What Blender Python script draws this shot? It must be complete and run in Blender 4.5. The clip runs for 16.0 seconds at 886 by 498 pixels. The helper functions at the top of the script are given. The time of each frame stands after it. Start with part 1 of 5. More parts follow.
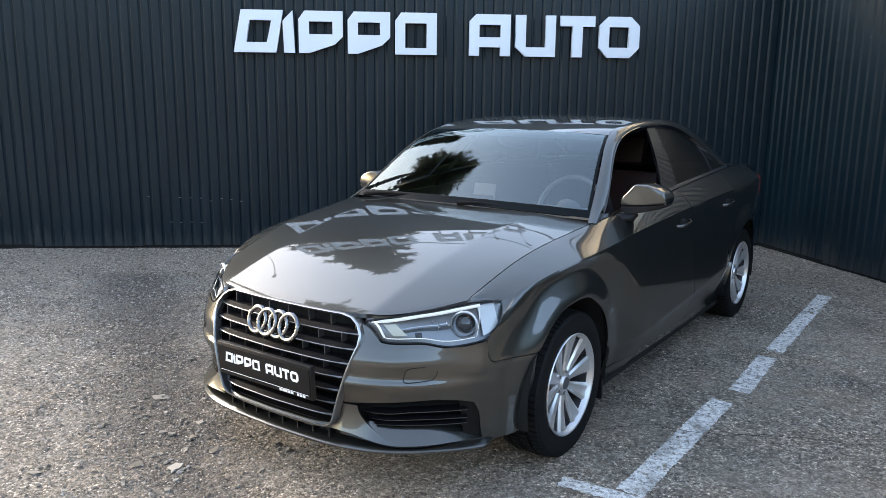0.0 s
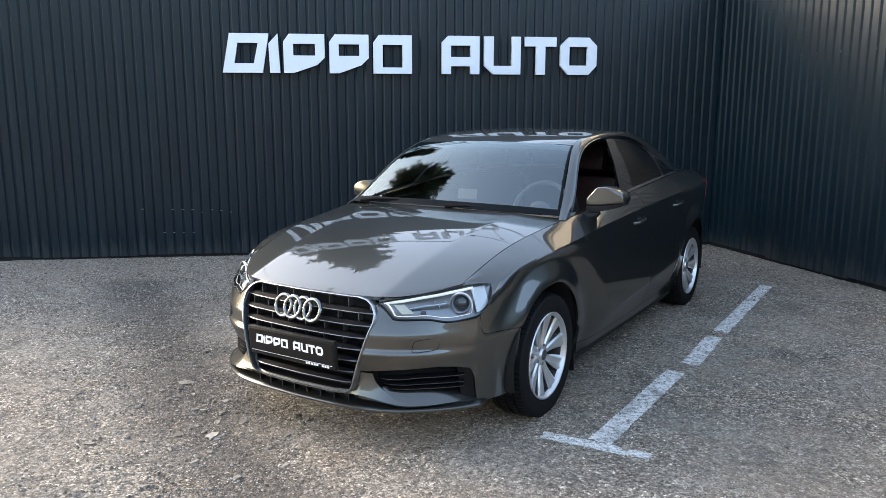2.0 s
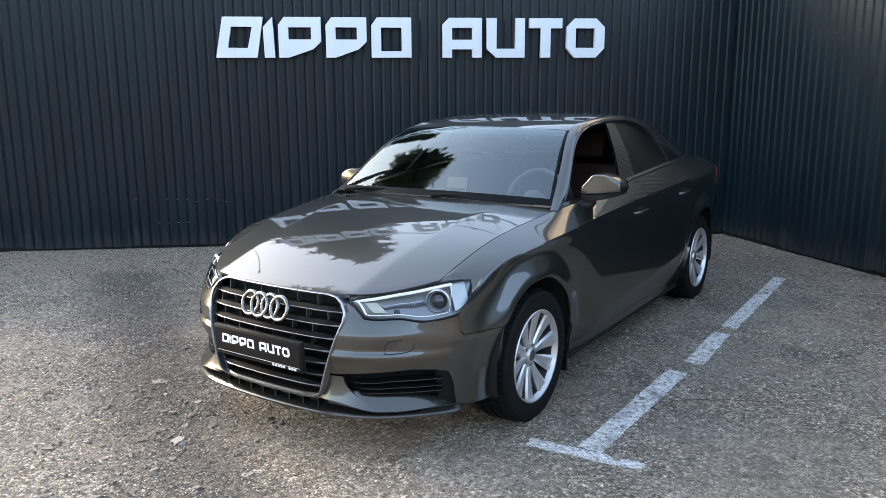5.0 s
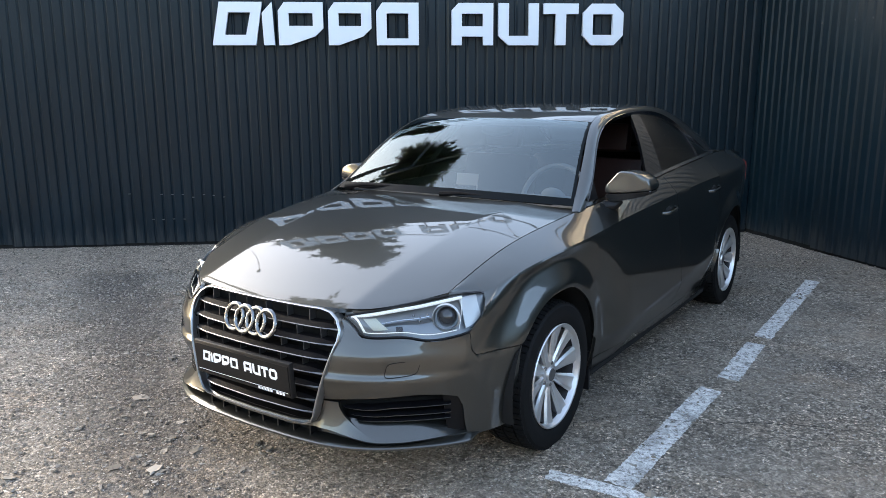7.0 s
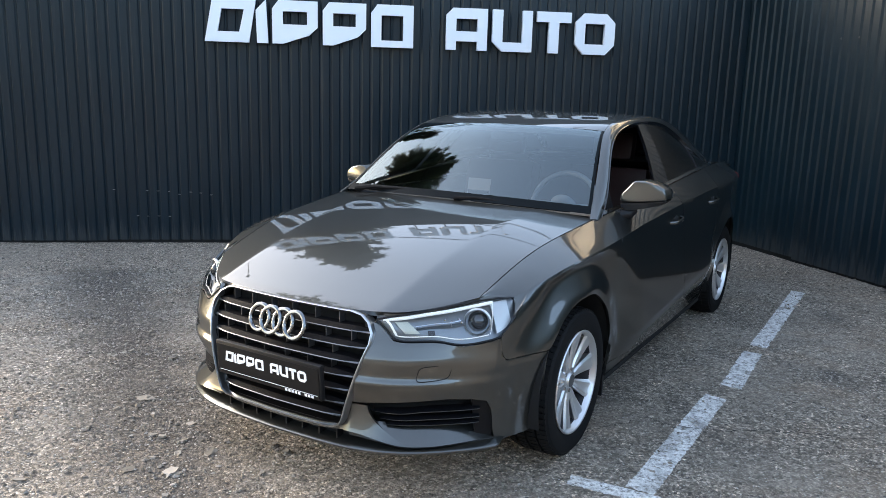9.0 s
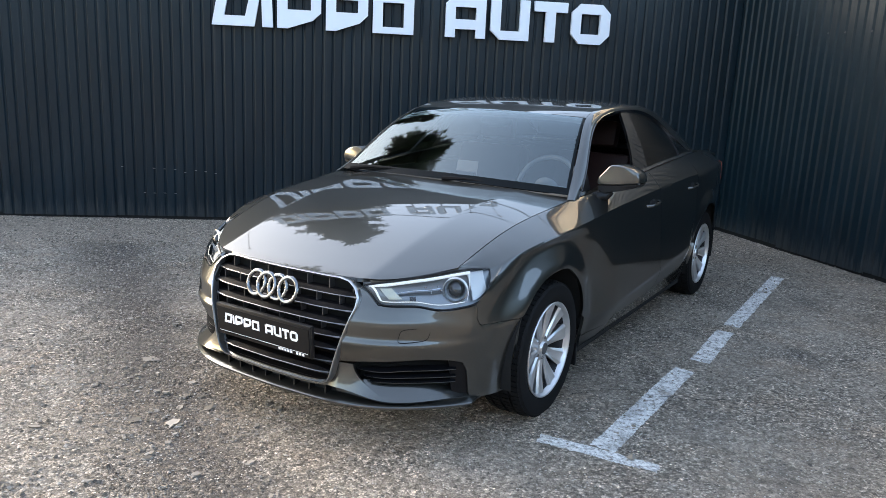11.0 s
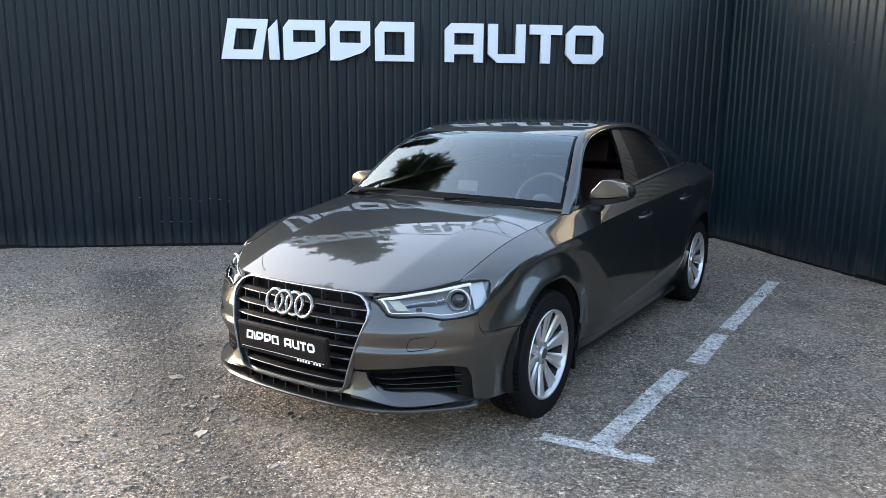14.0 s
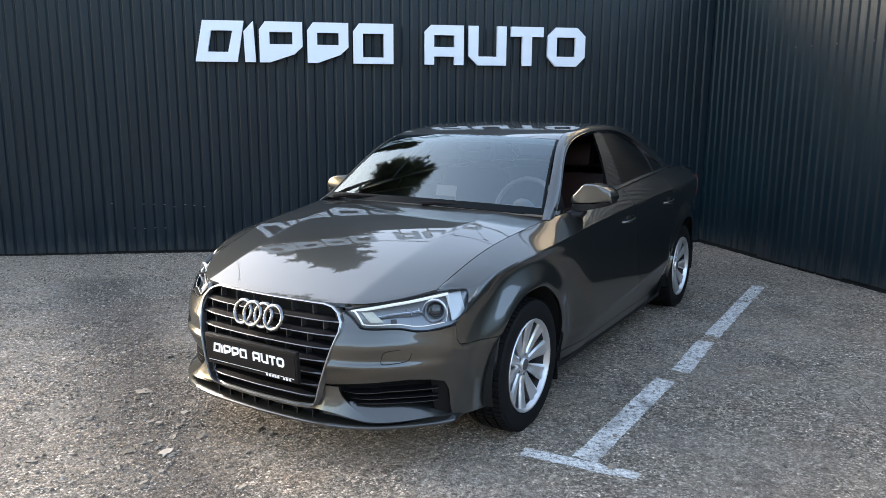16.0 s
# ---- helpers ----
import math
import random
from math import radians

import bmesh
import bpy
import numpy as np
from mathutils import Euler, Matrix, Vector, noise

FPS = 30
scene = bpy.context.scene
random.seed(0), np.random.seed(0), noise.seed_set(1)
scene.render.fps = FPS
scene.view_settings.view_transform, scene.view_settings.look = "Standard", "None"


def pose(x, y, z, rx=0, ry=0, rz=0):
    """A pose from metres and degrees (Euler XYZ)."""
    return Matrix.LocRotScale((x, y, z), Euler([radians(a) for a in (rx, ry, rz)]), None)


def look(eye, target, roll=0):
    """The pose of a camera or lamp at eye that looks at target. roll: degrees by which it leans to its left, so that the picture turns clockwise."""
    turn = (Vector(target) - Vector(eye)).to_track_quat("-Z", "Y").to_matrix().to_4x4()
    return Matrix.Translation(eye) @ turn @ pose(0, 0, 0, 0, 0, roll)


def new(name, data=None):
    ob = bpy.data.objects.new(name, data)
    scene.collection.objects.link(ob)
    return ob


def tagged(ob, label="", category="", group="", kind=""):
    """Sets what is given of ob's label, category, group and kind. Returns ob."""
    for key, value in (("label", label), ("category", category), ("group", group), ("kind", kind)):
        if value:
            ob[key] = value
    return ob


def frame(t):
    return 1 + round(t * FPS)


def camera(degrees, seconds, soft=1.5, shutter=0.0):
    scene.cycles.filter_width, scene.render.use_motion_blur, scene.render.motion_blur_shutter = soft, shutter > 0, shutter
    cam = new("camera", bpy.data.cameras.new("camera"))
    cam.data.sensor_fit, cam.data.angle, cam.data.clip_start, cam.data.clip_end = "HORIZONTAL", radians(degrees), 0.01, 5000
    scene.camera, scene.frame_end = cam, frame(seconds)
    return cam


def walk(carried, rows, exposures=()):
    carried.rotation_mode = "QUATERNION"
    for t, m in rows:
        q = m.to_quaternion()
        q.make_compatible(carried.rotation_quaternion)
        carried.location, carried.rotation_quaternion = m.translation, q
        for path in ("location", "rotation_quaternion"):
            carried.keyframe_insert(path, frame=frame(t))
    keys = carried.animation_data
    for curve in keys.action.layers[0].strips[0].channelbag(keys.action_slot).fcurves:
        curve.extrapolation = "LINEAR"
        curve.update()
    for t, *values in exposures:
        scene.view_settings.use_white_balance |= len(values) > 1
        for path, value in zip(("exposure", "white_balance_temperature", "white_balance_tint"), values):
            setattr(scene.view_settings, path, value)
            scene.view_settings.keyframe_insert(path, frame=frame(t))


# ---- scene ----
cam = camera(60.4, 16.0, soft=0.6)
METRES, EYE, TILT, LEAN, TURN = 3.03, 1.5, 0.0, 0.0, -4.6
ROWS = [
    (0.0, 0.0, 0.0, 0.0, 0.14, -11.47, -0.67),
    (0.5, 0.0138, -0.0697, 0.0013, -0.56, -11.32, -0.47),
    (1.0, 0.0207, -0.1121, 0.0025, -1.23, -11.08, -0.28),
    (1.5, -0.021, -0.1543, 0.0094, -2.06, -10.72, -0.2),
    (2.0, -0.0535, -0.192, 0.009, -2.84, -10.54, -0.06),
    (2.5, -0.0476, -0.1928, 0.0083, -3.28, -10.45, 0.05),
    (3.0, -0.0222, -0.1766, 0.0081, -3.1, -10.42, 0.33),
    (3.5, 0.0071, -0.1625, 0.0061, -2.46, -10.47, 0.62),
    (4.0, 0.0237, -0.1514, 0.0034, -1.77, -10.72, 0.74),
    (6.5, -0.0155, -0.0126, -0.0025, -1.29, -12.11, -0.1),
    (7.0, 0.0125, 0.0209, -0.0061, -0.8, -12.01, 0.27),
    (7.5, 0.02, 0.0366, -0.009, -0.58, -11.87, 0.39),
    (8.0, -0.0035, 0.0361, -0.0072, -0.96, -11.82, 0.12),
    (8.5, -0.046, 0.0298, -0.005, -1.98, -11.83, -0.58),
    (9.0, -0.0725, 0.0229, -0.0052, -3.32, -11.74, -1.57),
    (11.5, -0.043, -0.0925, -0.0032, -2.57, -12.87, -2.75),
    (12.0, -0.0707, -0.1248, 0.0018, -2.23, -12.87, -2.41),
    (12.5, -0.0994, -0.1563, 0.0037, -2.37, -12.54, -2.2),
    (13.0, -0.0986, -0.1617, 0.0073, -2.66, -12.07, -1.82),
    (13.5, -0.0692, -0.1555, 0.0095, -2.71, -11.61, -1.23),
    (14.0, -0.0413, -0.1485, 0.0085, -2.43, -11.34, -0.51),
    (14.5, -0.0123, -0.1439, 0.0078, -2.15, -11.23, 0.05),
    (15.0, 0.0074, -0.1439, 0.0054, -2.16, -11.2, 0.28),
    (15.5, -0.0002, -0.1306, 0.0049, -2.64, -11.13, 0.07),
    (16.0, -0.0267, -0.1032, 0.0055, -3.62, -11.04, -0.42),
]
walk(cam, [(t, pose(0, 0, EYE, TILT, LEAN, TURN) @ pose(METRES * x, METRES * y, METRES * z, 90 + pitch, roll, yaw)) for t, x, y, z, yaw, pitch, roll in ROWS])
CAR = pose(0.126, 3.563, -0.010, 0.4, 0, -130.03)

# ---- world, sun, exposure ----
world = bpy.data.worlds.new("sky")
scene.world = world
world.use_nodes = True
wn = world.node_tree.nodes
sky = wn.new("ShaderNodeTexSky")
sky.sky_type = "NISHITA"
sky.sun_disc = False
sky.sun_elevation = radians(18)
sky.sun_rotation = radians(-50)
sky.air_density, sky.dust_density, sky.ozone_density = 1.0, 2.5, 1.0
haze = wn.new("ShaderNodeMix")
haze.data_type = "RGBA"
haze.inputs[0].default_value = 0.09
haze.inputs[7].default_value = (3.0, 2.75, 2.1, 1)
wn["Background"].inputs[1].default_value = 0.15
world.node_tree.links.new(sky.outputs[0], haze.inputs[6])
world.node_tree.links.new(haze.outputs[2], wn["Background"].inputs[0])
sun_data = bpy.data.lights.new("sun", "SUN")
sun_data.energy, sun_data.angle, sun_data.color = 1.0, radians(42), (1.0, 0.93, 0.84)
sun = new("sun", sun_data)
sun.matrix_world = look((-7.28, 6.11, 3.09), (0, 0, 0))
scene.view_settings.exposure = 2.58


# ---- materials ----
def material(name, color, rough=0.5, metal=0.0, coat=0.0, spec=0.5, emit=0.0):
    m = bpy.data.materials.new(name)
    m.use_nodes = True
    b = m.node_tree.nodes["Principled BSDF"]
    b.inputs["Base Color"].default_value = (*color, 1)
    b.inputs["Roughness"].default_value = rough
    b.inputs["Metallic"].default_value = metal
    b.inputs["Coat Weight"].default_value = coat
    b.inputs["Coat Roughness"].default_value = 0.02
    b.inputs["Specular IOR Level"].default_value = spec
    if emit:
        b.inputs["Emission Color"].default_value = (1, 0.97, 0.9, 1)
        b.inputs["Emission Strength"].default_value = emit
    return m


def node(m, kind, **values):
    n = m.node_tree.nodes.new(kind)
    for k, v in values.items():
        n.inputs[k.replace("_", " ")].default_value = v
    return n


def wire(m, a, b):
    m.node_tree.links.new(a, b)


def ramp(m, src, stops):
    r = m.node_tree.nodes.new("ShaderNodeValToRGB")
    el = r.color_ramp.elements
    while len(el) < len(stops):
        el.new(0.5)
    for e, (p, c) in zip(el, stops):
        e.position, e.color = p, (*c, 1) if len(c) == 3 else c
    wire(m, src, r.inputs[0])
    return r


def coords(m, scale=(1, 1, 1), kind="Object"):
    tc = m.node_tree.nodes.new("ShaderNodeTexCoord")
    mp = m.node_tree.nodes.new("ShaderNodeMapping")
    mp.inputs["Scale"].default_value = scale
    wire(m, tc.outputs[kind], mp.inputs[0])
    return mp.outputs[0]


def noisy(m, vec, scale, detail=4.0, rough=0.6):
    n = node(m, "ShaderNodeTexNoise", Scale=scale, Detail=detail, Roughness=rough)
    wire(m, vec, n.inputs["Vector"])
    return n.outputs[0]


def bump(m, src, strength, distance, chain=None):
    b = node(m, "ShaderNodeBump", Strength=strength, Distance=distance)
    wire(m, src, b.inputs["Height"])
    if chain:
        wire(m, chain.outputs[0], b.inputs["Normal"])
    return b


def bsdf(m):
    return m.node_tree.nodes["Principled BSDF"]


def mixc(m, fac, a, b, mode="MIX"):
    n = m.node_tree.nodes.new("ShaderNodeMix")
    n.data_type, n.blend_type = "RGBA", mode
    for i, v in ((0, fac), (6, a), (7, b)):
        if isinstance(v, (int, float)):
            n.inputs[i].default_value = v
        elif isinstance(v, tuple):
            n.inputs[i].default_value = (*v, 1)
        else:
            wire(m, v, n.inputs[i])
    return n.outputs[2]


def car_paint():
    m = material("grey_metallic_paint", (0.10, 0.10, 0.094), 0.33, 0.92, 1.0)
    bsdf(m).inputs["Coat IOR"].default_value = 1.66
    v = coords(m)
    bsdf(m).inputs["Specular Tint"].default_value = (0.4, 0.4, 0.4, 1)
    flake = noisy(m, v, 900, 1)
    c = mixc(m, flake, (0.060, 0.061, 0.057), (0.118, 0.119, 0.111))
    wire(m, c, bsdf(m).inputs["Base Color"])
    dust = ramp(m, noisy(m, v, 7, 6), [(0.35, (0.008,) * 3), (0.8, (0.04,) * 3)])
    wire(m, dust.outputs[0], bsdf(m).inputs["Coat Roughness"])
    return m


def wall_paint(name, color):
    m = material(name, color, 0.42, 0.0, 0.0, spec=0.32)
    v = coords(m, (1, 1, 0.25))
    n = ramp(m, noisy(m, v, 3.0, 6), [(0.3, (0.75,) * 3), (0.75, (1.15,) * 3)])
    c = mixc(m, 1.0, color, n.outputs[0], "MULTIPLY")
    streak = ramp(m, noisy(m, coords(m, (30, 30, 0.9)), 1.0, 3), [(0.55, (0, 0, 0)), (0.8, (0.22,) * 3)])
    c = mixc(m, streak.outputs[0], c, (0.06, 0.066, 0.07))
    # dust splashed up from the ground
    sep = node(m, "ShaderNodeSeparateXYZ")
    wire(m, coords(m), sep.inputs[0])
    splash = node(m, "ShaderNodeMath")
    splash.operation = "MULTIPLY_ADD"
    wire(m, noisy(m, coords(m, (26, 26, 1.5)), 1.0, 5, 0.7), splash.inputs[0])
    splash.inputs[1].default_value = -0.9
    wire(m, sep.outputs[2], splash.inputs[2])
    shift = node(m, "ShaderNodeMath")
    shift.operation = "ADD"
    wire(m, splash.outputs[0], shift.inputs[0])
    shift.inputs[1].default_value = 0.42
    dust = ramp(m, shift.outputs[0], [(0.0, (0.16,) * 3), (0.12, (0.0,) * 3)])
    c = mixc(m, dust.outputs[0], c, (0.13, 0.125, 0.115))
    wire(m, c, bsdf(m).inputs["Base Color"])
    r = ramp(m, noisy(m, v, 5.0, 5), [(0.3, (0.28,) * 3), (0.8, (0.42,) * 3)])
    wire(m, r.outputs[0], bsdf(m).inputs["Roughness"])
    wire(m, bump(m, noisy(m, coords(m, (1, 1, 0.3)), 9, 3), 0.15, 0.01).outputs[0], bsdf(m).inputs["Normal"])
    return m


def ground_material():
    m = material("worn_asphalt_with_gravel", (0.12, 0.11, 0.10), 0.92, spec=0.25)
    v = coords(m)
    big = noisy(m, v, 0.55, 5, 0.6)
    mid = noisy(m, v, 2.6, 7, 0.7)
    fine = noisy(m, v, 30.0, 6, 0.75)
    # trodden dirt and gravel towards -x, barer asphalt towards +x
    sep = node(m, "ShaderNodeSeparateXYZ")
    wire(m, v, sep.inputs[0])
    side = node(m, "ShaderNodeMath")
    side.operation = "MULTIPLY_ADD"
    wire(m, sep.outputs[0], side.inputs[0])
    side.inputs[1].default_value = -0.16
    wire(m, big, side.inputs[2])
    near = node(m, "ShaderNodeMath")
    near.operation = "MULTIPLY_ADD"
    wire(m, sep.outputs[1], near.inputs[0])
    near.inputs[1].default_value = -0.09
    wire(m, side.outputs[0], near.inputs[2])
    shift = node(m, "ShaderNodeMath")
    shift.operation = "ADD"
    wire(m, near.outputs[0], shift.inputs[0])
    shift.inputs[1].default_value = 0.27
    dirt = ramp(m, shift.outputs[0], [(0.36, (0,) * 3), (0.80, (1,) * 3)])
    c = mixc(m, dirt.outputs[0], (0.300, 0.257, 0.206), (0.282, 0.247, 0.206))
    c = mixc(m, ramp(m, big, [(0.42, (0,) * 3), (0.64, (0.4,) * 3)]).outputs[0], c, (0.44, 0.385, 0.32))
    c = mixc(m, ramp(m, mid, [(0.47, (0,) * 3), (0.68, (0.5,) * 3)]).outputs[0], c, (0.155, 0.136, 0.114))
    brown = ramp(m, noisy(m, coords(m, (1, 1.6, 1)), 1.1, 6, 0.7), [(0.50, (0,) * 3), (0.68, (0.42,) * 3)])
    c = mixc(m, brown.outputs[0], c, (0.34, 0.245, 0.165))
    tar = ramp(m, noisy(m, coords(m, (1.3, 0.8, 1)), 1.7, 3, 0.5), [(0.60, (0,) * 3), (0.70, (0.45,) * 3)])
    c = mixc(m, tar.outputs[0], c, (0.105, 0.097, 0.088))
    # a darker band of churned dirt along the bay
    along = node(m, "ShaderNodeMath")
    along.operation = "MULTIPLY_ADD"
    wire(m, sep.outputs[1], along.inputs[0])
    along.inputs[1].default_value = 0.36
    wire(m, sep.outputs[0], along.inputs[2])
    wobble = node(m, "ShaderNodeMath")
    wobble.operation = "MULTIPLY_ADD"
    wire(m, noisy(m, v, 1.9, 6, 0.7), wobble.inputs[0])
    wobble.inputs[1].default_value = 0.8
    wire(m, along.outputs[0], wobble.inputs[2])
    offset = node(m, "ShaderNodeMath")
    offset.operation = "SUBTRACT"
    wire(m, wobble.outputs[0], offset.inputs[0])
    offset.inputs[1].default_value = 0.236 + 0.40
    away = node(m, "ShaderNodeMath")
    away.operation = "ABSOLUTE"
    wire(m, offset.outputs[0], away.inputs[0])
    churned = ramp(m, away.outputs[0], [(0.10, (0.85,) * 3), (0.46, (0,) * 3)])
    c = mixc(m, churned.outputs[0], c, (0.128, 0.111, 0.095))
    # bare brown dirt along the foot of the wall
    foot = node(m, "ShaderNodeMath")
    foot.operation = "MULTIPLY_ADD"
    wire(m, sep.outputs[1], foot.inputs[0])
    foot.inputs[1].default_value = 0.5
    wire(m, noisy(m, v, 1.3, 5, 0.65), foot.inputs[2])
    back = node(m, "ShaderNodeMath")
    back.operation = "SUBTRACT"
    wire(m, foot.outputs[0], back.inputs[0])
    back.inputs[1].default_value = 3.1
    bare = ramp(m, back.outputs[0], [(0.42, (0,) * 3), (0.72, (0.75,) * 3)])
    c = mixc(m, bare.outputs[0], c, (0.37, 0.30, 0.235))
    grit = ramp(m, fine, [(0.30, (0.52,) * 3), (0.5, (1.0,) * 3), (0.72, (1.4,) * 3)])
    c = mixc(m, 0.95, c, grit.outputs[0], "MULTIPLY")
    # patches of loose grit between trodden, smoother ones
    gravel = ramp(m, noisy(m, v, 1.5, 5, 0.65), [(0.42, (0.42,) * 3), (0.60, (0.9,) * 3)]).outputs[0]
    bumps = None
    for scale, depth, stops in ((70.0, 0.010, [(0.0, (0.42,) * 3), (0.6, (1.0,) * 3), (0.9, (1.35,) * 3), (1.0, (2.3,) * 3)]),
                                (120.0, 0.006, [(0.0, (0.52,) * 3), (0.8, (1.1,) * 3), (1.0, (2.2,) * 3)]),
                                (260.0, 0.003, [(0.0, (0.6,) * 3), (0.8, (1.15,) * 3), (1.0, (1.9,) * 3)])):
        vor = node(m, "ShaderNodeTexVoronoi", Scale=scale)
        wire(m, v, vor.inputs["Vector"])
        sep = m.node_tree.nodes.new("ShaderNodeSeparateColor")
        wire(m, vor.outputs["Color"], sep.inputs[0])
        c = mixc(m, gravel, c, ramp(m, sep.outputs[0], stops).outputs[0], "MULTIPLY")
        bumps = bump(m, vor.outputs["Distance"], 0.8, -depth, bumps)
    # scattered pale chips and dark tar spots
    for scale, pick, shade, share in ((95.0, 0, (0.66, 0.62, 0.56), 0.935), (60.0, 1, (0.075, 0.07, 0.066), 0.95)):
        vor = node(m, "ShaderNodeTexVoronoi", Scale=scale)
        wire(m, v, vor.inputs["Vector"])
        sep = m.node_tree.nodes.new("ShaderNodeSeparateColor")
        wire(m, vor.outputs["Color"], sep.inputs[0])
        chip = ramp(m, sep.outputs[pick], [(share, (0,) * 3), (share + 0.01, (0.8,) * 3)])
        core = ramp(m, vor.outputs["Distance"], [(0.30, (1,) * 3), (0.42, (0,) * 3)])
        c = mixc(m, mixc(m, 1.0, chip.outputs[0], core.outputs[0], "MULTIPLY"), c, shade)
    wire(m, c, bsdf(m).inputs["Base Color"])
    bumps = bump(m, fine, 0.8, 0.014, bumps)
    bumps = bump(m, noisy(m, v, 9.0, 5, 0.6), 0.8, 0.014, bumps)
    bumps = bump(m, mid, 0.8, 0.02, bumps)
    wire(m, bumps.outputs[0], bsdf(m).inputs["Normal"])
    return m


def marking_paint():
    m = material("worn_white_road_paint", (0.72, 0.74, 0.76), 0.8)
    v = coords(m)
    wear = ramp(m, noisy(m, v, 46, 7, 0.8), [(0.38, (0.0,) * 3), (0.47, (0.7,) * 3), (0.58, (1,) * 3)])
    patchy = ramp(m, noisy(m, v, 7, 4, 0.6), [(0.30, (0.35,) * 3), (0.48, (1,) * 3)])
    a = mixc(m, 1.0, wear.outputs[0], patchy.outputs[0], "MULTIPLY")
    c = mixc(m, noisy(m, v, 16, 5), (0.72, 0.70, 0.66), (0.95, 0.93, 0.89))
    grain = ramp(m, noisy(m, v, 150, 4, 0.8), [(0.34, (0.45,) * 3), (0.5, (0.95,) * 3), (0.7, (1.1,) * 3)])
    c = mixc(m, 0.9, c, grain.outputs[0], "MULTIPLY")
    wire(m, c, bsdf(m).inputs["Base Color"])
    wire(m, a, bsdf(m).inputs["Alpha"])
    b = bump(m, noisy(m, v, 60, 4), 0.8, 0.008)
    wire(m, bump(m, noisy(m, v, 160, 3), 0.8, 0.004, b).outputs[0], bsdf(m).inputs["Normal"])
    return m


def glass(name, tint, ior=1.5, sheen=(1, 1, 1), blur=0.0):
    m = bpy.data.materials.new(name)
    m.use_nodes = True
    nt = m.node_tree
    nt.nodes.remove(nt.nodes["Principled BSDF"])
    clear = node(m, "ShaderNodeBsdfTransparent", Color=(*tint, 1))
    shine = node(m, "ShaderNodeBsdfGlossy", Roughness=blur, Color=(*sheen, 1))
    fr = node(m, "ShaderNodeFresnel", IOR=ior)
    mx = nt.nodes.new("ShaderNodeMixShader")
    wire(m, fr.outputs[0], mx.inputs[0])
    wire(m, clear.outputs[0], mx.inputs[1])
    wire(m, shine.outputs[0], mx.inputs[2])
    wire(m, mx.outputs[0], nt.nodes["Material Output"].inputs[0])
    return m


def stone_material():
    m = material("grey_stone_chips", (0.3, 0.28, 0.26), 0.9, spec=0.25)
    g = m.node_tree.nodes.new("ShaderNodeNewGeometry")
    r = ramp(m, g.outputs["Random Per Island"], [(0.0, (0.10, 0.088, 0.072)), (0.5, (0.23, 0.197, 0.157)), (0.85, (0.30, 0.265, 0.22)), (1.0, (0.42, 0.38, 0.33))])
    wire(m, r.outputs[0], bsdf(m).inputs["Base Color"])
    return m


STONE = stone_material()
BACKDROP_DARK = material("backdrop_dark", (0.09, 0.088, 0.085), 0.9)
PAINT = car_paint()
WALL_BLUE = wall_paint("anthracite_coated_steel", (0.0032, 0.0120, 0.0190))
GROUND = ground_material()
MARKING = marking_paint()
SIGN_WHITE = material("white_plastic_panel", (0.80, 0.83, 0.88), 0.35)
BLACK = material("black_plastic", (0.006, 0.006, 0.007), 0.45, spec=0.28)
GLOSS_BLACK = material("gloss_black_trim", (0.008, 0.008, 0.009), 0.12, coat=0.5)
FRIT = material("ceramic_frit", (0.004, 0.006, 0.008), 0.4, spec=0.03)
SLAT = material("matt_black_slat", (0.005, 0.005, 0.006), 0.65, spec=0.06)
DARK = material("dark_cavity", (0.004, 0.004, 0.004), 0.9)
RUBBER = material("tyre_rubber", (0.0085, 0.0087, 0.0092), 0.7, spec=0.14)
CHROME = material("chrome", (0.50, 0.51, 0.53), 0.14, 1.0)
SATIN_CHROME = material("satin_chrome_surround", (0.50, 0.50, 0.51), 0.28, 0.95)
SATIN = material("satin_grey_slat", (0.15, 0.15, 0.155), 0.35, 0.8)
ALLOY = material("silver_alloy", (0.70, 0.70, 0.70), 0.34, 0.85)
STEEL = material("brake_steel", (0.25, 0.24, 0.23), 0.4, 0.9)
SCREEN_GLASS = glass("windscreen_glass", (0.60, 0.66, 0.70), 2.05, (0.84, 0.97, 1.0))
TINTED = glass("tinted_glass", (0.02, 0.022, 0.025), 1.3, blur=0.16)
CLEAR = glass("clear_lens", (0.93, 0.95, 0.97), 1.28)
LAMP_SILVER = material("lamp_reflector", (0.25, 0.262, 0.275), 0.3, 0.4)
LAMP_STRIP = material("lit_running_light", (0.85, 0.87, 0.85), 0.3, emit=0.06)
LAMP_WHITE = material("pale_lamp_reflector", (0.62, 0.62, 0.60), 0.35, 0.3)
LAMP_WARM = material("cream_lamp_reflector", (0.55, 0.54, 0.44), 0.4, 0.2)
PROJECTOR = material("projector_glass", (0.05, 0.05, 0.05), 0.08, 0.6, coat=1.0)
RING = material("satin_chrome_ring", (0.22, 0.225, 0.23), 0.25, 1.0)
PLATE = material("satin_black_plate", (0.006, 0.006, 0.007), 0.4, spec=0.2)
RED_LENS = material("red_tail_lens", (0.30, 0.006, 0.008), 0.1, coat=1.0)
SEAT = material("dark_red_brown_leather", (0.034, 0.013, 0.011), 0.5)
TRIM_GREY = material("grey_interior_plastic", (0.13, 0.14, 0.15), 0.55)
PAPER = material("white_paper", (0.15, 0.155, 0.16), 0.7)
CREAM = material("cream_plaster", (0.66, 0.58, 0.46), 0.85)
ROOF_TILE = material("grey_roofing", (0.12, 0.115, 0.11), 0.8)
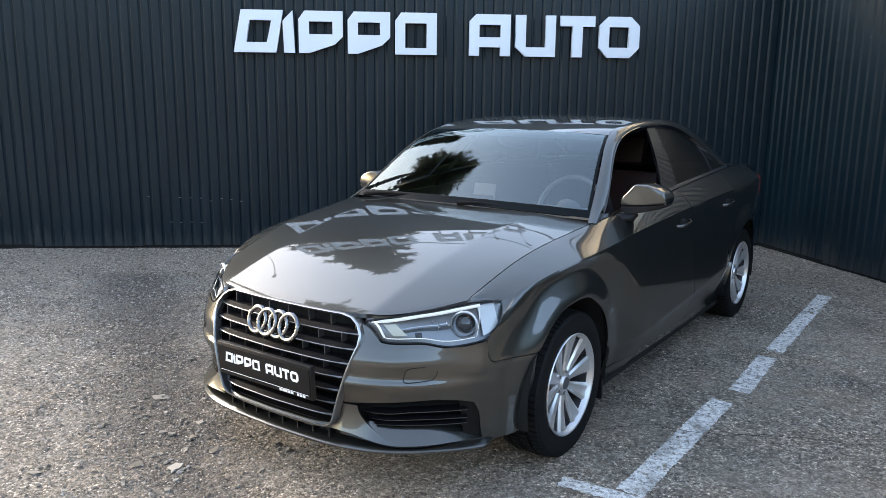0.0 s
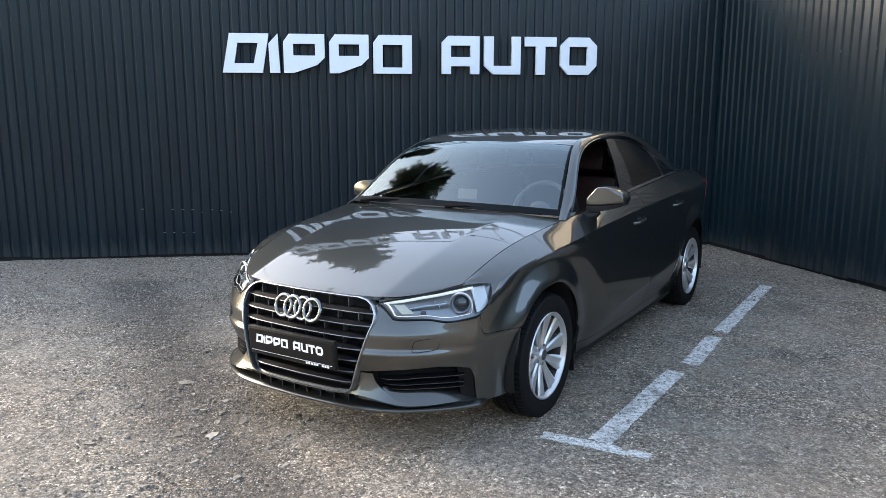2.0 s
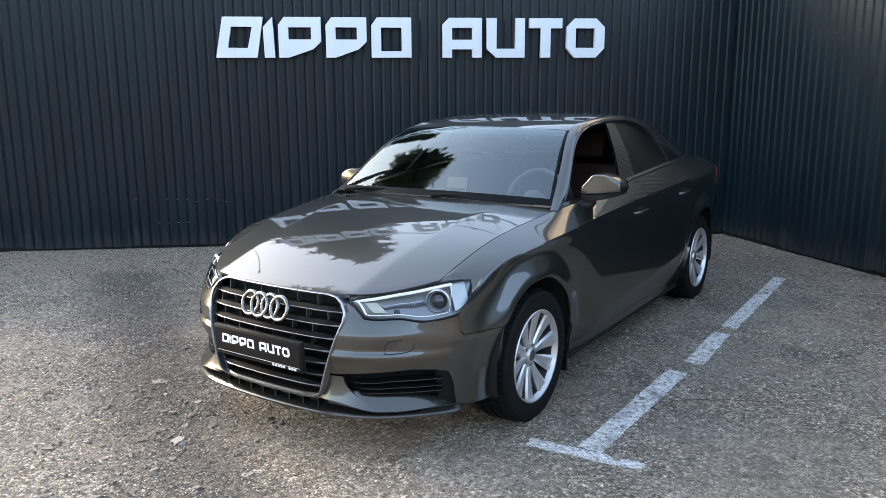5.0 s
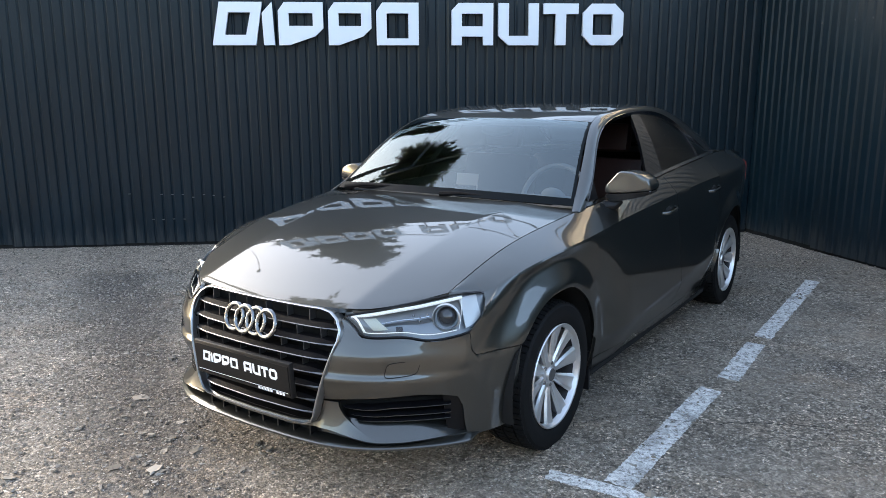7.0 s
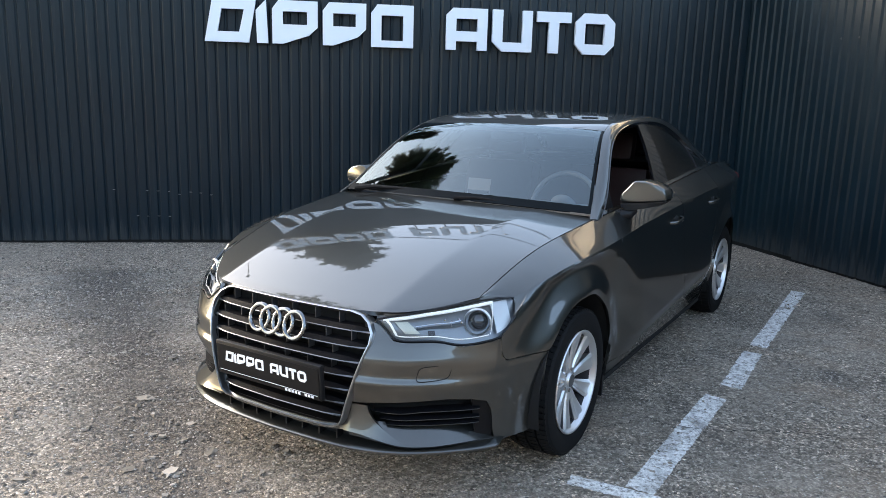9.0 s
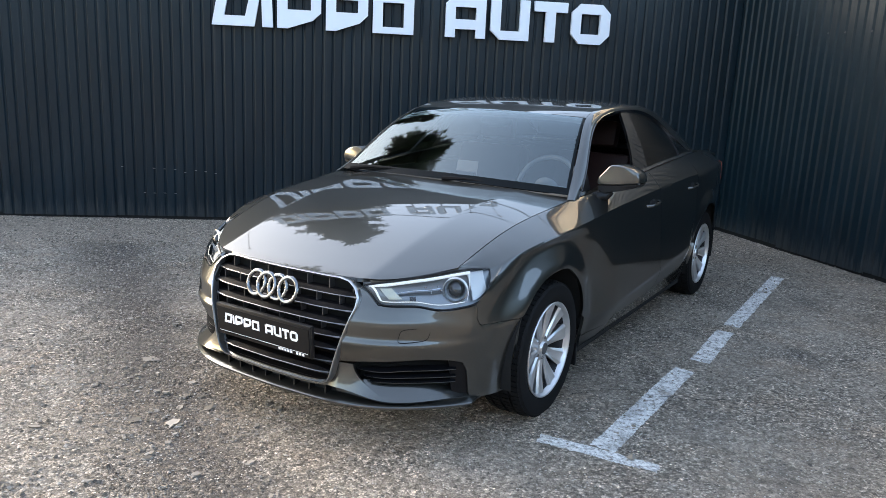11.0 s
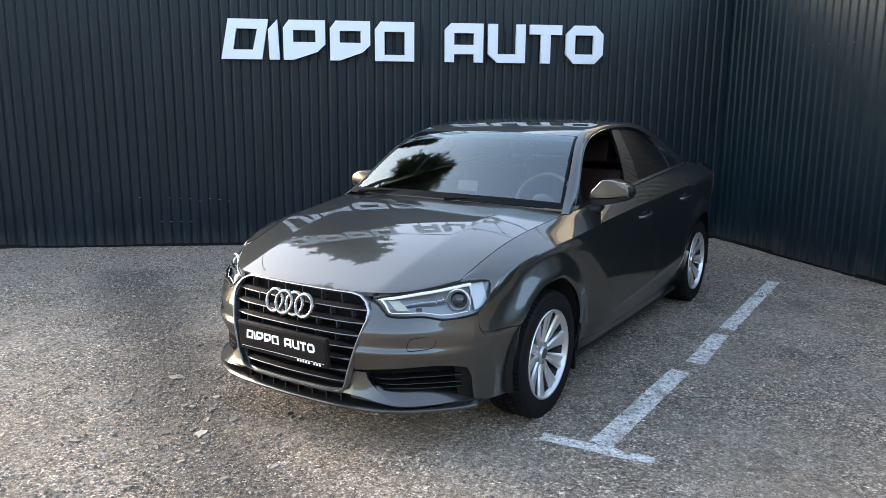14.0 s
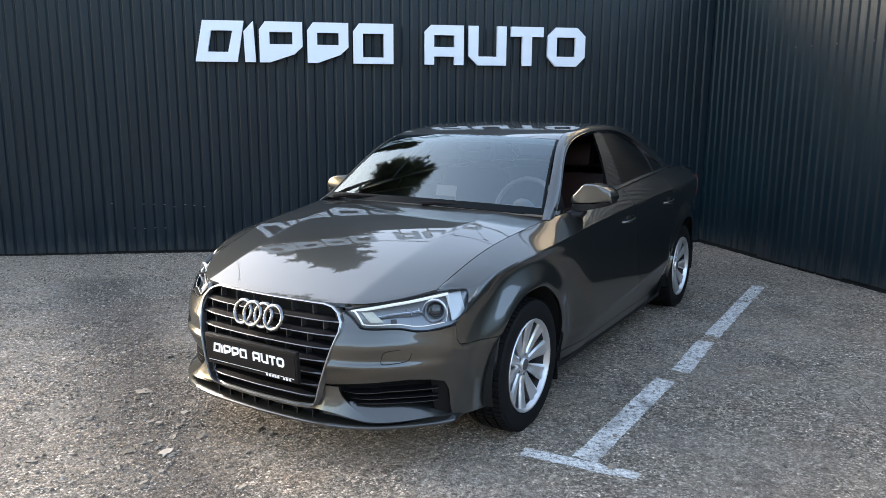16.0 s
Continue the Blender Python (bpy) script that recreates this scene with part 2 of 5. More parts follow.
BARK = material("brown_bark", (0.055, 0.040, 0.028), 0.9)
LEAF = material("dark_green_leaves", (0.045, 0.065, 0.028), 0.55)
STEEL_FRAME = material("dark_steel_frame", (0.05, 0.05, 0.055), 0.5, 0.5)


# ---- mesh helpers ----
def finish(name, bm, mat, angle=35):
    me = bpy.data.meshes.new(name)
    for f in bm.faces:
        f.smooth = True
    bm.to_mesh(me)
    bm.free()
    me.set_sharp_from_angle(angle=radians(angle))
    for x in (mat if isinstance(mat, (list, tuple)) else [mat]):
        me.materials.append(x)
    return me


def part(name, bm, mat, parent, label="", angle=35):
    ob = new(name, finish(name, bm, mat, angle))
    ob.parent = parent
    if label:
        tagged(ob, label)
    return ob


def thing(name, bm, mat, label, category, group="", kind="", angle=35):
    return tagged(new(name, finish(name, bm, mat, angle)), label, category, group, kind)


def empty(name, m, label, category, group="", kind=""):
    ob = tagged(new(name), label, category, group, kind)
    ob.matrix_world = m
    return ob


def natural(pts):
    """Natural cubic spline through (t, value) pairs."""
    t = np.array([p[0] for p in pts], float)
    y = np.array([p[1] for p in pts], float)
    if t[0] > t[-1]:
        t, y = t[::-1], y[::-1]
    n, h = len(t), np.diff(t)
    a, r = np.eye(n), np.zeros(n)
    for i in range(1, n - 1):
        a[i, i - 1:i + 2] = h[i - 1], 2 * (h[i - 1] + h[i]), h[i]
        r[i] = 6 * ((y[i + 1] - y[i]) / h[i] - (y[i] - y[i - 1]) / h[i - 1])
    m = np.linalg.solve(a, r)

    def f(x):
        i = int(np.clip(np.searchsorted(t, x) - 1, 0, n - 2))
        x0, x1, k = t[i], t[i + 1], h[i]
        if x < t[0] or x > t[-1]:
            e = 0 if x < t[0] else n - 1
            j = 0 if e == 0 else n - 2
            s = (y[j + 1] - y[j]) / h[j] + (-h[j] * (2 * m[j] + m[j + 1]) / 6 if e == 0 else h[j] * (m[j] + 2 * m[j + 1]) / 6)
            return float(y[e] + s * (x - t[e]))
        return float((m[i] * (x1 - x) ** 3 + m[i + 1] * (x - x0) ** 3) / (6 * k) + (y[i] / k - m[i] * k / 6) * (x1 - x) + (y[i + 1] / k - m[i + 1] * k / 6) * (x - x0))
    return f


def linear(pts):
    pts = sorted(pts)
    t, y = [p[0] for p in pts], [p[1] for p in pts]
    return lambda x: float(np.interp(x, t, y))


def curve3(pts):
    """A smooth 3D curve through points, by a parameter 0..1 (chord length)."""
    p = np.array(pts, float)
    d = np.concatenate([[0], np.cumsum(np.linalg.norm(np.diff(p, axis=0), axis=1))])
    d /= d[-1]
    fs = [natural(list(zip(d, p[:, k]))) for k in range(p.shape[1])]
    return lambda u: np.array([g(u) for g in fs])


def smooth(a, b, x):
    x = min(1.0, max(0.0, (x - a) / (b - a)))
    return x * x * (3 - 2 * x)


def patch(fn, nu, nv, gap=0.0018, flange=0.016, out=None, bm=None):
    """A panel: a grid of fn(u, v), drawn in by a gap at its rim, with a flange that turns in. out: a point it faces away from."""
    bm = bm or bmesh.new()
    g = [[Vector(fn(i / nu, j / nv)) for j in range(nv + 1)] for i in range(nu + 1)]
    src = [[v.copy() for v in r] for r in g]
    if gap:
        for i in range(nu + 1):
            for j in range(nv + 1):
                ii, jj = min(max(i, 1), nu - 1), min(max(j, 1), nv - 1)
                for a, b in (((ii, j), i != ii), ((i, jj), j != jj)):
                    if b:
                        d = src[a[0]][a[1]] - src[i][j]
                        if d.length > 1e-6:
                            g[i][j] = g[i][j] + d.normalized() * min(gap, d.length * 0.5)
    vs = [[bm.verts.new(p) for p in r] for r in g]
    c = sum((p for r in g for p in r), Vector()) / ((nu + 1) * (nv + 1))
    a, b = g[nu // 2 + 1 if nu > 1 else 1][nv // 2] - g[max(nu // 2 - 1, 0)][nv // 2], g[nu // 2][min(nv // 2 + 1, nv)] - g[nu // 2][max(nv // 2 - 1, 0)]
    n = a.cross(b)
    o = Vector(out) if out is not None else Vector((-1.3, 0, 0.5))
    flip = n.dot(c - o) < 0

    def face(*q):
        q = list(q)
        if flip:
            q.reverse()
        if len({id(x) for x in q}) == len(q):
            bm.faces.new(q)
    for i in range(nu):
        for j in range(nv):
            face(vs[i][j], vs[i + 1][j], vs[i + 1][j + 1], vs[i][j + 1])
    if flange:
        rim = [(i, 0) for i in range(nu)] + [(nu, j) for j in range(nv)] + [(i, nv) for i in range(nu, 0, -1)] + [(0, j) for j in range(nv, 0, -1)]
        low = []
        for i, j in rim:
            i0, i1, j0, j1 = max(i - 1, 0), min(i + 1, nu), max(j - 1, 0), min(j + 1, nv)
            nn = (g[i1][j] - g[i0][j]).cross(g[i][j1] - g[i][j0])
            if nn.length < 1e-9:
                nn = n.copy()
            nn = nn.normalized() * (1 if flip else -1)
            low.append(bm.verts.new(g[i][j] + nn * (flange(i / nu, j / nv) if callable(flange) else flange)))
        for k in range(len(rim)):
            k2 = (k + 1) % len(rim)
            (i, j), (i2, j2) = rim[k], rim[k2]
            face(vs[i][j], low[k], low[k2], vs[i2][j2])
    return bm


def mirrored(bm):
    b2 = bm.copy()
    for v in b2.verts:
        v.co.y = -v.co.y
    bmesh.ops.reverse_faces(b2, faces=b2.faces)
    return b2


def both(name, bm, mat, parent, label="", angle=35):
    b2 = mirrored(bm)
    return part(name, bm, mat, parent, label, angle), part(name, b2, mat, parent, label, angle)


def box(bm, lo, hi, m=None, bevel=0.0):
    vs = [bm.verts.new((x, y, z)) for x in (lo[0], hi[0]) for y in (lo[1], hi[1]) for z in (lo[2], hi[2])]
    fs = [bm.faces.new([vs[i] for i in f]) for f in ((0, 1, 3, 2), (4, 6, 7, 5), (0, 4, 5, 1), (2, 3, 7, 6), (0, 2, 6, 4), (1, 5, 7, 3))]
    if bevel:
        r = bmesh.ops.bevel(bm, geom=list({e for f in fs for e in f.edges}), offset=bevel, segments=2, affect="EDGES", profile=0.6)
        vs = list({v for f in r["faces"] for v in f.verts} | {v for v in vs if v.is_valid})
    if m is not None:
        bmesh.ops.transform(bm, matrix=m, verts=vs)
    return bm


def tube(pts, r, closed=False, seg=8, bm=None, flat=1.0):
    """A round bar along points; r may be a number or a list."""
    bm = bm or bmesh.new()
    p = [Vector(q) for q in pts]
    n = len(p)
    rings = []
    up = Vector((0, 0, 1))
    for i in range(n):
        d = (p[(i + 1) % n] - p[i - 1]) if closed else (p[min(i + 1, n - 1)] - p[max(i - 1, 0)])
        d.normalize()
        s = d.cross(up)
        if s.length < 1e-4:
            s = d.cross(Vector((1, 0, 0)))
        s.normalize()
        w = s.cross(d)
        rr = r[i] if isinstance(r, (list, tuple)) else r
        rings.append([bm.verts.new(p[i] + (s * math.cos(a) * flat + w * math.sin(a)) * rr) for a in (2 * math.pi * k / seg for k in range(seg))])
    for i in range(n if closed else n - 1):
        a, b = rings[i], rings[(i + 1) % n]
        for k in range(seg):
            bm.faces.new((a[k], b[k], b[(k + 1) % seg], a[(k + 1) % seg]))
    if not closed:
        bm.faces.new(rings[0])
        bm.faces.new(rings[-1][::-1])
    bmesh.ops.recalc_face_normals(bm, faces=bm.faces)
    return bm


def lathe(profile, seg=64, axis="y", bm=None):
    """Turn (radius, offset) pairs round an axis."""
    bm = bm or bmesh.new()
    rings = []
    for r, o in profile:
        ring = []
        for k in range(seg):
            a = 2 * math.pi * k / seg
            q = (r * math.cos(a), o, r * math.sin(a)) if axis == "y" else (o, r * math.cos(a), r * math.sin(a)) if axis == "x" else (r * math.cos(a), r * math.sin(a), o)
            ring.append(bm.verts.new(q))
        rings.append(ring)
    for a, b in zip(rings, rings[1:]):
        for k in range(seg):
            bm.faces.new((a[k], a[(k + 1) % seg], b[(k + 1) % seg], b[k]))
    return bm


def prism(poly, depth, holes=(), bevel=0.0):
    """A flat plate in the x-z plane, depth along y (front at y = 0, towards -y is the viewer)."""
    bm = bmesh.new()
    loops = [poly, *holes]
    edges = []
    for lp in loops:
        vs = [bm.verts.new((x, 0, z)) for x, z in lp]
        edges += [bm.edges.new((vs[i], vs[(i + 1) % len(vs)])) for i in range(len(vs))]
    bmesh.ops.triangle_fill(bm, use_beauty=True, use_dissolve=True, edges=edges)
    r = bmesh.ops.extrude_face_region(bm, geom=list(bm.faces))
    bmesh.ops.translate(bm, verts=[v for v in r["geom"] if isinstance(v, bmesh.types.BMVert)], vec=(0, depth, 0))
    bmesh.ops.recalc_face_normals(bm, faces=bm.faces)
    return bm


# ---- ground ----
def ground_height(x, y):
    left = smooth(0.6, -1.6, x)
    z = -0.010 - 0.030 * left * smooth(-1.0, 3.0, y) * smooth(7.6, 5.0, y)
    z += 0.012 * noise.noise((x * 0.5, y * 0.5, 3.1)) * smooth(7.5, 6.5, y)
    return z


def ground_skin(x, y):
    """The yard with its small unevenness."""
    return ground_height(x, y) + 0.004 * noise.noise((x * 3.1, y * 3.1, 0.0)) + 0.003 * noise.noise((x * 9.0, y * 9.0, 1.0))


def ground():
    def axis(lo, hi, step):
        fine = list(np.arange(lo, hi + 1e-6, step))
        far = [0.4, 1, 2, 4, 8, 16, 40, 120, 400, 1500]
        return [lo - d for d in reversed(far)] + fine + [hi + d for d in far]
    xs, ys = axis(-5.2, 5.2, 0.05), axis(-1.2, 8.2, 0.05)
    nx, ny = len(xs), len(ys)
    verts = []
    for y in ys:
        for x in xs:
            z = ground_skin(x, y) if -5.2 <= x <= 5.2 and -1.2 <= y <= 8.2 else ground_height(x, y)
            verts.append((x, y, z))
    faces = [(j * nx + i, j * nx + i + 1, (j + 1) * nx + i + 1, (j + 1) * nx + i) for j in range(ny - 1) for i in range(nx - 1)]
    me = bpy.data.meshes.new("ground")
    me.from_pydata(verts, [], faces)
    me.shade_smooth()
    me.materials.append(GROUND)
    return tagged(new("ground", me), "worn grey asphalt yard with loose gravel", "ground", kind="structure")


ground()

# ---- walls of profiled steel ----
WALL_Y, WALL_TOP, PITCH, CORNER = 7.53, 2.9, 0.0945, (3.90, 7.53)


def sheet_mesh(ribs, height, foot, turned=False):
    """One profiled sheet: x along it, the crests towards -y."""
    prof = []
    for k in range(ribs):
        x = k * PITCH
        if turned:
            prof += [(x, -0.015), (x + 0.0655, -0.015), (x + 0.0825, 0.0), (x + 0.0885, 0.0)]
        else:
            prof += [(x, 0.0), (x + 0.009, 0.0), (x + 0.025, -0.011), (x + 0.0855, -0.011)]
    prof.append((ribs * PITCH, prof[0][1]))
    bm = bmesh.new()
    zs = [foot, 0.5, 1.2, 2.0, 2.6, height]
    rows = [[bm.verts.new((x, y, z)) for x, y in prof] for z in zs]
    back = [[bm.verts.new((x, y + 0.001, z)) for x, y in prof] for z in (zs[0], zs[-1])]
    for a, b in zip(rows, rows[1:]):
        for i in range(len(prof) - 1):
            bm.faces.new((a[i], a[i + 1], b[i + 1], b[i]))
    for i in range(len(prof) - 1):
        bm.faces.new((back[0][i], back[0][i + 1], rows[0][i + 1], rows[0][i]))
        bm.faces.new((rows[-1][i], rows[-1][i + 1], back[1][i + 1], back[1][i]))
    me = bpy.data.meshes.new("sheet")
    bm.to_mesh(me)
    bm.free()
    me.materials.append(WALL_BLUE)
    return me


def steel_wall(name, m, n_sheets, ribs, height, label, turned=False):
    """m: its foot at the start, x along the wall, y into it."""
    length = n_sheets * ribs * PITCH
    bm = bmesh.new()
    box(bm, (0, 0.03, -0.2), (length, 0.14, height - 0.02))
    wall = tagged(new(name, finish(name, bm, DARK)), label, "wall", kind="structure")
    wall.matrix_world = m
    rnd = random.Random(name)
    meshes = [sheet_mesh(ribs, height, f, turned) for f in (0.012, 0.03, 0.02)]
    for k in range(n_sheets):
        s = new("sheet", meshes[rnd.randrange(3)])
        s.parent = wall
        s.matrix_local = pose(k * ribs * PITCH, 0.026 - 0.0015 * (k % 2), 0, rnd.uniform(-0.12, 0.12), 0, rnd.uniform(-0.1, 0.1))
    bm = bmesh.new()
    box(bm, (0, -0.02, height), (length, 0.17, height + 0.03), bevel=0.004)
    part("coping", bm, WALL_BLUE, wall, "folded dark metal coping")
    return wall


RIBS = 11
SHEET = RIBS * PITCH
north = steel_wall("wall_north", pose(CORNER[0] - 10 * SHEET, WALL_Y - 0.026, 0), 10, RIBS, WALL_TOP, "dark anthracite profiled steel wall")
east = steel_wall("wall_east", pose(CORNER[0] - 0.030, CORNER[1] + 0.10, 0, 0, 0, -79.5), 8, RIBS, 2.85, "dark anthracite profiled steel wall", True)

# fasteners in the sheets
def screw_mesh():
    bm = lathe([(0.0, -0.004), (0.004, -0.004), (0.007, -0.002), (0.011, 0.0)], 10)
    bmesh.ops.recalc_face_normals(bm, faces=bm.faces)
    return finish("screw", bm, STEEL_FRAME)


SCREW = screw_mesh()
NICK = finish("nick", box(bmesh.new(), (-0.011, -0.004, -0.003), (0.011, 0.0, 0.003), bevel=0.0015), STEEL)
for x, z in ((-2.256, 0.499), (-1.961, 0.491), (-1.861, 0.488), (-1.763, 0.485), (-1.669, 0.458), (-1.566, 0.48), (-1.475, 0.472), (-1.379, 0.455), (-2.055, 0.251), (-1.962, 0.248), (-1.864, 0.25), (-1.765, 0.247)):
    s = new("fastener", NICK)
    s.parent = north
    s.matrix_local = pose(x - (CORNER[0] - 10 * SHEET), 0.010, z)
for k, rib in enumerate((9, 13, 15, 18, 22)):
    s = new("screw", SCREW)
    s.parent = east
    s.matrix_local = pose(rib * PITCH + 0.067, 0.012, 2.02)

# ---- far side of the yard, behind the viewer: unseen dark block added for reflections ----
bm = box(bmesh.new(), (-45, -26, -0.2), (40, -22, 6.5))
box(bm, (-46, -27, 6.5), (41, -21.6, 6.9))
for k in range(12):
    box(bm, (-42 + 7 * k, -21.98, 1.0), (-39.5 + 7 * k, -21.9, 3.2))
thing("backdrop", bm, BACKDROP_DARK, "long dark block added behind the viewer, unseen", "building", kind="structure")

# ---- painted bay lines ----
def marking(name, a, b, width, seed):
    """A worn painted strip on the ground from a to b, with ragged rims."""
    a, b = Vector(a), Vector(b)
    d = (b - a)
    n = max(6, int(d.length / 0.010))
    side = Vector((-d.y, d.x)).normalized()
    bm = bmesh.new()
    rows = []
    for i in range(n + 1):
        p = a + d * (i / n)
        row = []
        for j in range(7):
            w = (j / 6 - 0.5) * width
            if j in (0, 6):
                w += 0.006 * noise.noise((i * 0.12, j * 3.0, seed)) + 0.012 * noise.noise((i * 0.9, j * 3.0, seed)) - (0.004 if j else -0.004)
            q = p + side * w
            if i in (0, n):
                q += d.normalized() * 0.02 * noise.noise((j * 0.9, seed, i))
            row.append(bm.verts.new((q.x, q.y, ground_skin(q.x, q.y) + 0.003)))
        rows.append(row)
    for r0, r1 in zip(rows, rows[1:]):
        for j in range(6):
            bm.faces.new((r0[j], r0[j + 1], r1[j + 1], r1[j]))
    bmesh.ops.recalc_face_normals(bm, faces=bm.faces)
    if bm.faces[0].normal.z < 0:
        bmesh.ops.reverse_faces(bm, faces=bm.faces)
    return thing(name, bm, MARKING, "worn white painted parking bay line", "road marking", "bay lines", "structure")


marking("bay_line", (0.70, 2.745), (1.125, 2.465), 0.085, 1.0)
marking("bay_line", (0.95, 2.64), (1.715, 3.515), 0.118, 2.0)
marking("bay_line", (1.86, 3.63), (2.28, 4.15), 0.115, 3.0)
marking("bay_line", (2.37, 4.245), (3.435, 5.495), 0.108, 4.0)


# ---- sign shapes on the wall ----
def shapes():
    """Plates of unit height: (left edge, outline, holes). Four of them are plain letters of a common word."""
    out = []
    out.append((-0.02, [(0.20, 1), (1.20, 1), (1.02, 0), (0.0, 0)], [[(0.40, 0.76), (0.92, 0.76), (0.80, 0.24), (0.30, 0.24)]]))
    out.append((1.17, [(0.24, 1), (0.28, 0), (0.02, 0), (0.0, 0.75)], []))
    for x, w in ((1.55, 1.07), (2.74, 1.04)):
        out.append((x, [(0.15, 1), (w, 1), (w, 0.40), (w - 0.2, 0.21), (0.25, 0.0), (0.0, 0.0), (0, 0.80)], [[(0.25, 0.75), (w - 0.25, 0.75), (w - 0.25, 0.45), (0.25, 0.45)]]))
    out.append((3.90, [(0.15, 1), (1.03, 1), (1.03, 0), (0.0, 0), (0, 0.80)], [[(0.25, 0.75), (0.78, 0.75), (0.78, 0.16), (0.25, 0.16)]]))
    a = [(0.17, 1), (1.03, 1), (1.03, 0), (0.78, 0), (0.78, 0.21), (0.25, 0.21), (0.25, 0), (0, 0), (0, 0.83)]
    out.append((5.74, a, [[(0.25, 0.75), (0.78, 0.75), (0.78, 0.45), (0.25, 0.45)]]))
    out.append((6.90, [(0.0, 1), (0.26, 1), (0.26, 0.225), (0.76, 0.225), (0.76, 1), (1.01, 1), (1.01, 0), (0.25, 0), (0, 0.225)], []))
    out.append((8.03, [(0, 1), (0.88, 1), (0.88, 0.75), (0.57, 0.75), (0.57, 0), (0.31, 0), (0.31, 0.75), (0, 0.75)], []))
    out.append((9.03, [(0.22, 1), (0.80, 1), (1.03, 0.78), (1.03, 0.24), (0.80, 0), (0.22, 0), (0, 0.24), (0, 0.78)], [[(0.25, 0.75), (0.76, 0.75), (0.76, 0.25), (0.25, 0.25)]]))
    return out


def plate_mesh(outline, holes, size, depth):
    bm = prism([(x * size, z * size) for x, z in outline], depth, [[(x * size, z * size) for x, z in h] for h in holes])
    return bm


SIGN_Z, SIGN_H, SIGN_X = 1.868, 0.383, -1.372
for x, outline, holes in shapes():
    bm = plate_mesh(outline, holes, SIGN_H, 0.045)
    ob = thing("sign_shape", bm, SIGN_WHITE, "white angular raised plate fixed to the dark wall", "wall sign", "wall sign shapes")
    ob.matrix_world = pose(SIGN_X + x * SIGN_H, 7.45, SIGN_Z)

# ================= the car: x forward from the front axle, y to its left, z up =================
HUB_Z, BASE = 0.303, 2.637
outline = curve3([(0.890, 0.0), (0.885, 0.15), (0.873, 0.30), (0.847, 0.42), (0.785, 0.55), (0.685, 0.67), (0.575, 0.765), (0.46, 0.825), (0.30, 0.862), (0.0, 0.884),
                  (-0.6, 0.893), (-1.3, 0.898), (-2.0, 0.898), (-2.6, 0.888), (-3.0, 0.862), (-3.3, 0.79), (-3.48, 0.62), (-3.55, 0.35), (-3.565, 0.0)])
OUT = np.array([outline(i / 1500) for i in range(1501)])
crease_z = natural([(0.55, 0.690), (0.402, 0.742), (0.30, 0.775), (0.2, 0.800), (0.0, 0.829), (-0.3, 0.850), (-0.6, 0.870), (-0.9, 0.884), (-1.3, 0.901), (-1.84, 0.917), (-2.46, 0.929), (-3.5, 0.93)])
top_y = natural([(0.5, 0.672), (0.15, 0.701), (-0.2, 0.728), (-0.5, 0.758), (-0.8, 0.786), (-1.4, 0.805), (-2.0, 0.80), (-2.6, 0.77), (-3.0, 0.735), (-3.5, 0.68)])
top_z = natural([(0.5, 0.747), (0.15, 0.855), (-0.2, 0.906), (-0.42, 0.930), (-0.8, 0.960), (-1.4, 1.006), (-2.0, 1.036), (-2.4, 1.046), (-2.8, 1.040), (-3.2, 1.015), (-3.5, 0.98)])
front_inset = linear([(0.15, 0.05), (0.185, 0.008), (0.20, 0.0), (0.23, 0.012), (0.26, 0.034), (0.37, 0.036), (0.40, 0.026), (0.43, 0.012), (0.452, 0.004), (0.466, 0.003), (0.485, 0.016), (0.54, 0.016), (0.556, 0.020), (0.60, 0.042), (0.64, 0.068), (0.69, 0.095), (0.75, 0.125)])
hard_front = front_inset
front_inset = lambda z: sum(hard_front(z + d) for d in (-0.008, -0.004, 0.0, 0.004, 0.008)) / 5
plain_front = natural([(0.15, 0.02), (0.3, 0.004), (0.45, 0.004), (0.56, 0.022), (0.62, 0.045), (0.69, 0.085), (0.75, 0.125)])


HALF = OUT[200:1300]
half_width = lambda x: float(np.interp(-x, -HALF[:, 0], HALF[:, 1]))
lean_curve = natural([(-0.8, 0.0), (-0.35, 0.0), (0.0, 0.013), (0.2, 0.040), (0.38, 0.080), (0.5, 0.112)])
front_lean = lambda x: max(0.0, lean_curve(max(x, -0.6)))


def low_crease(x):
    return 0.332 + 0.066 * min(max(-x - 0.4, 0), 2.2)


def swell(d):
    """The arch's bulge by the distance from its lip: upright, then an even slope."""
    return sum(min(1.0, max(0.0, (0.110 + e - d) / 0.088)) for e in (-0.012, -0.006, 0.0, 0.006, 0.012)) / 5


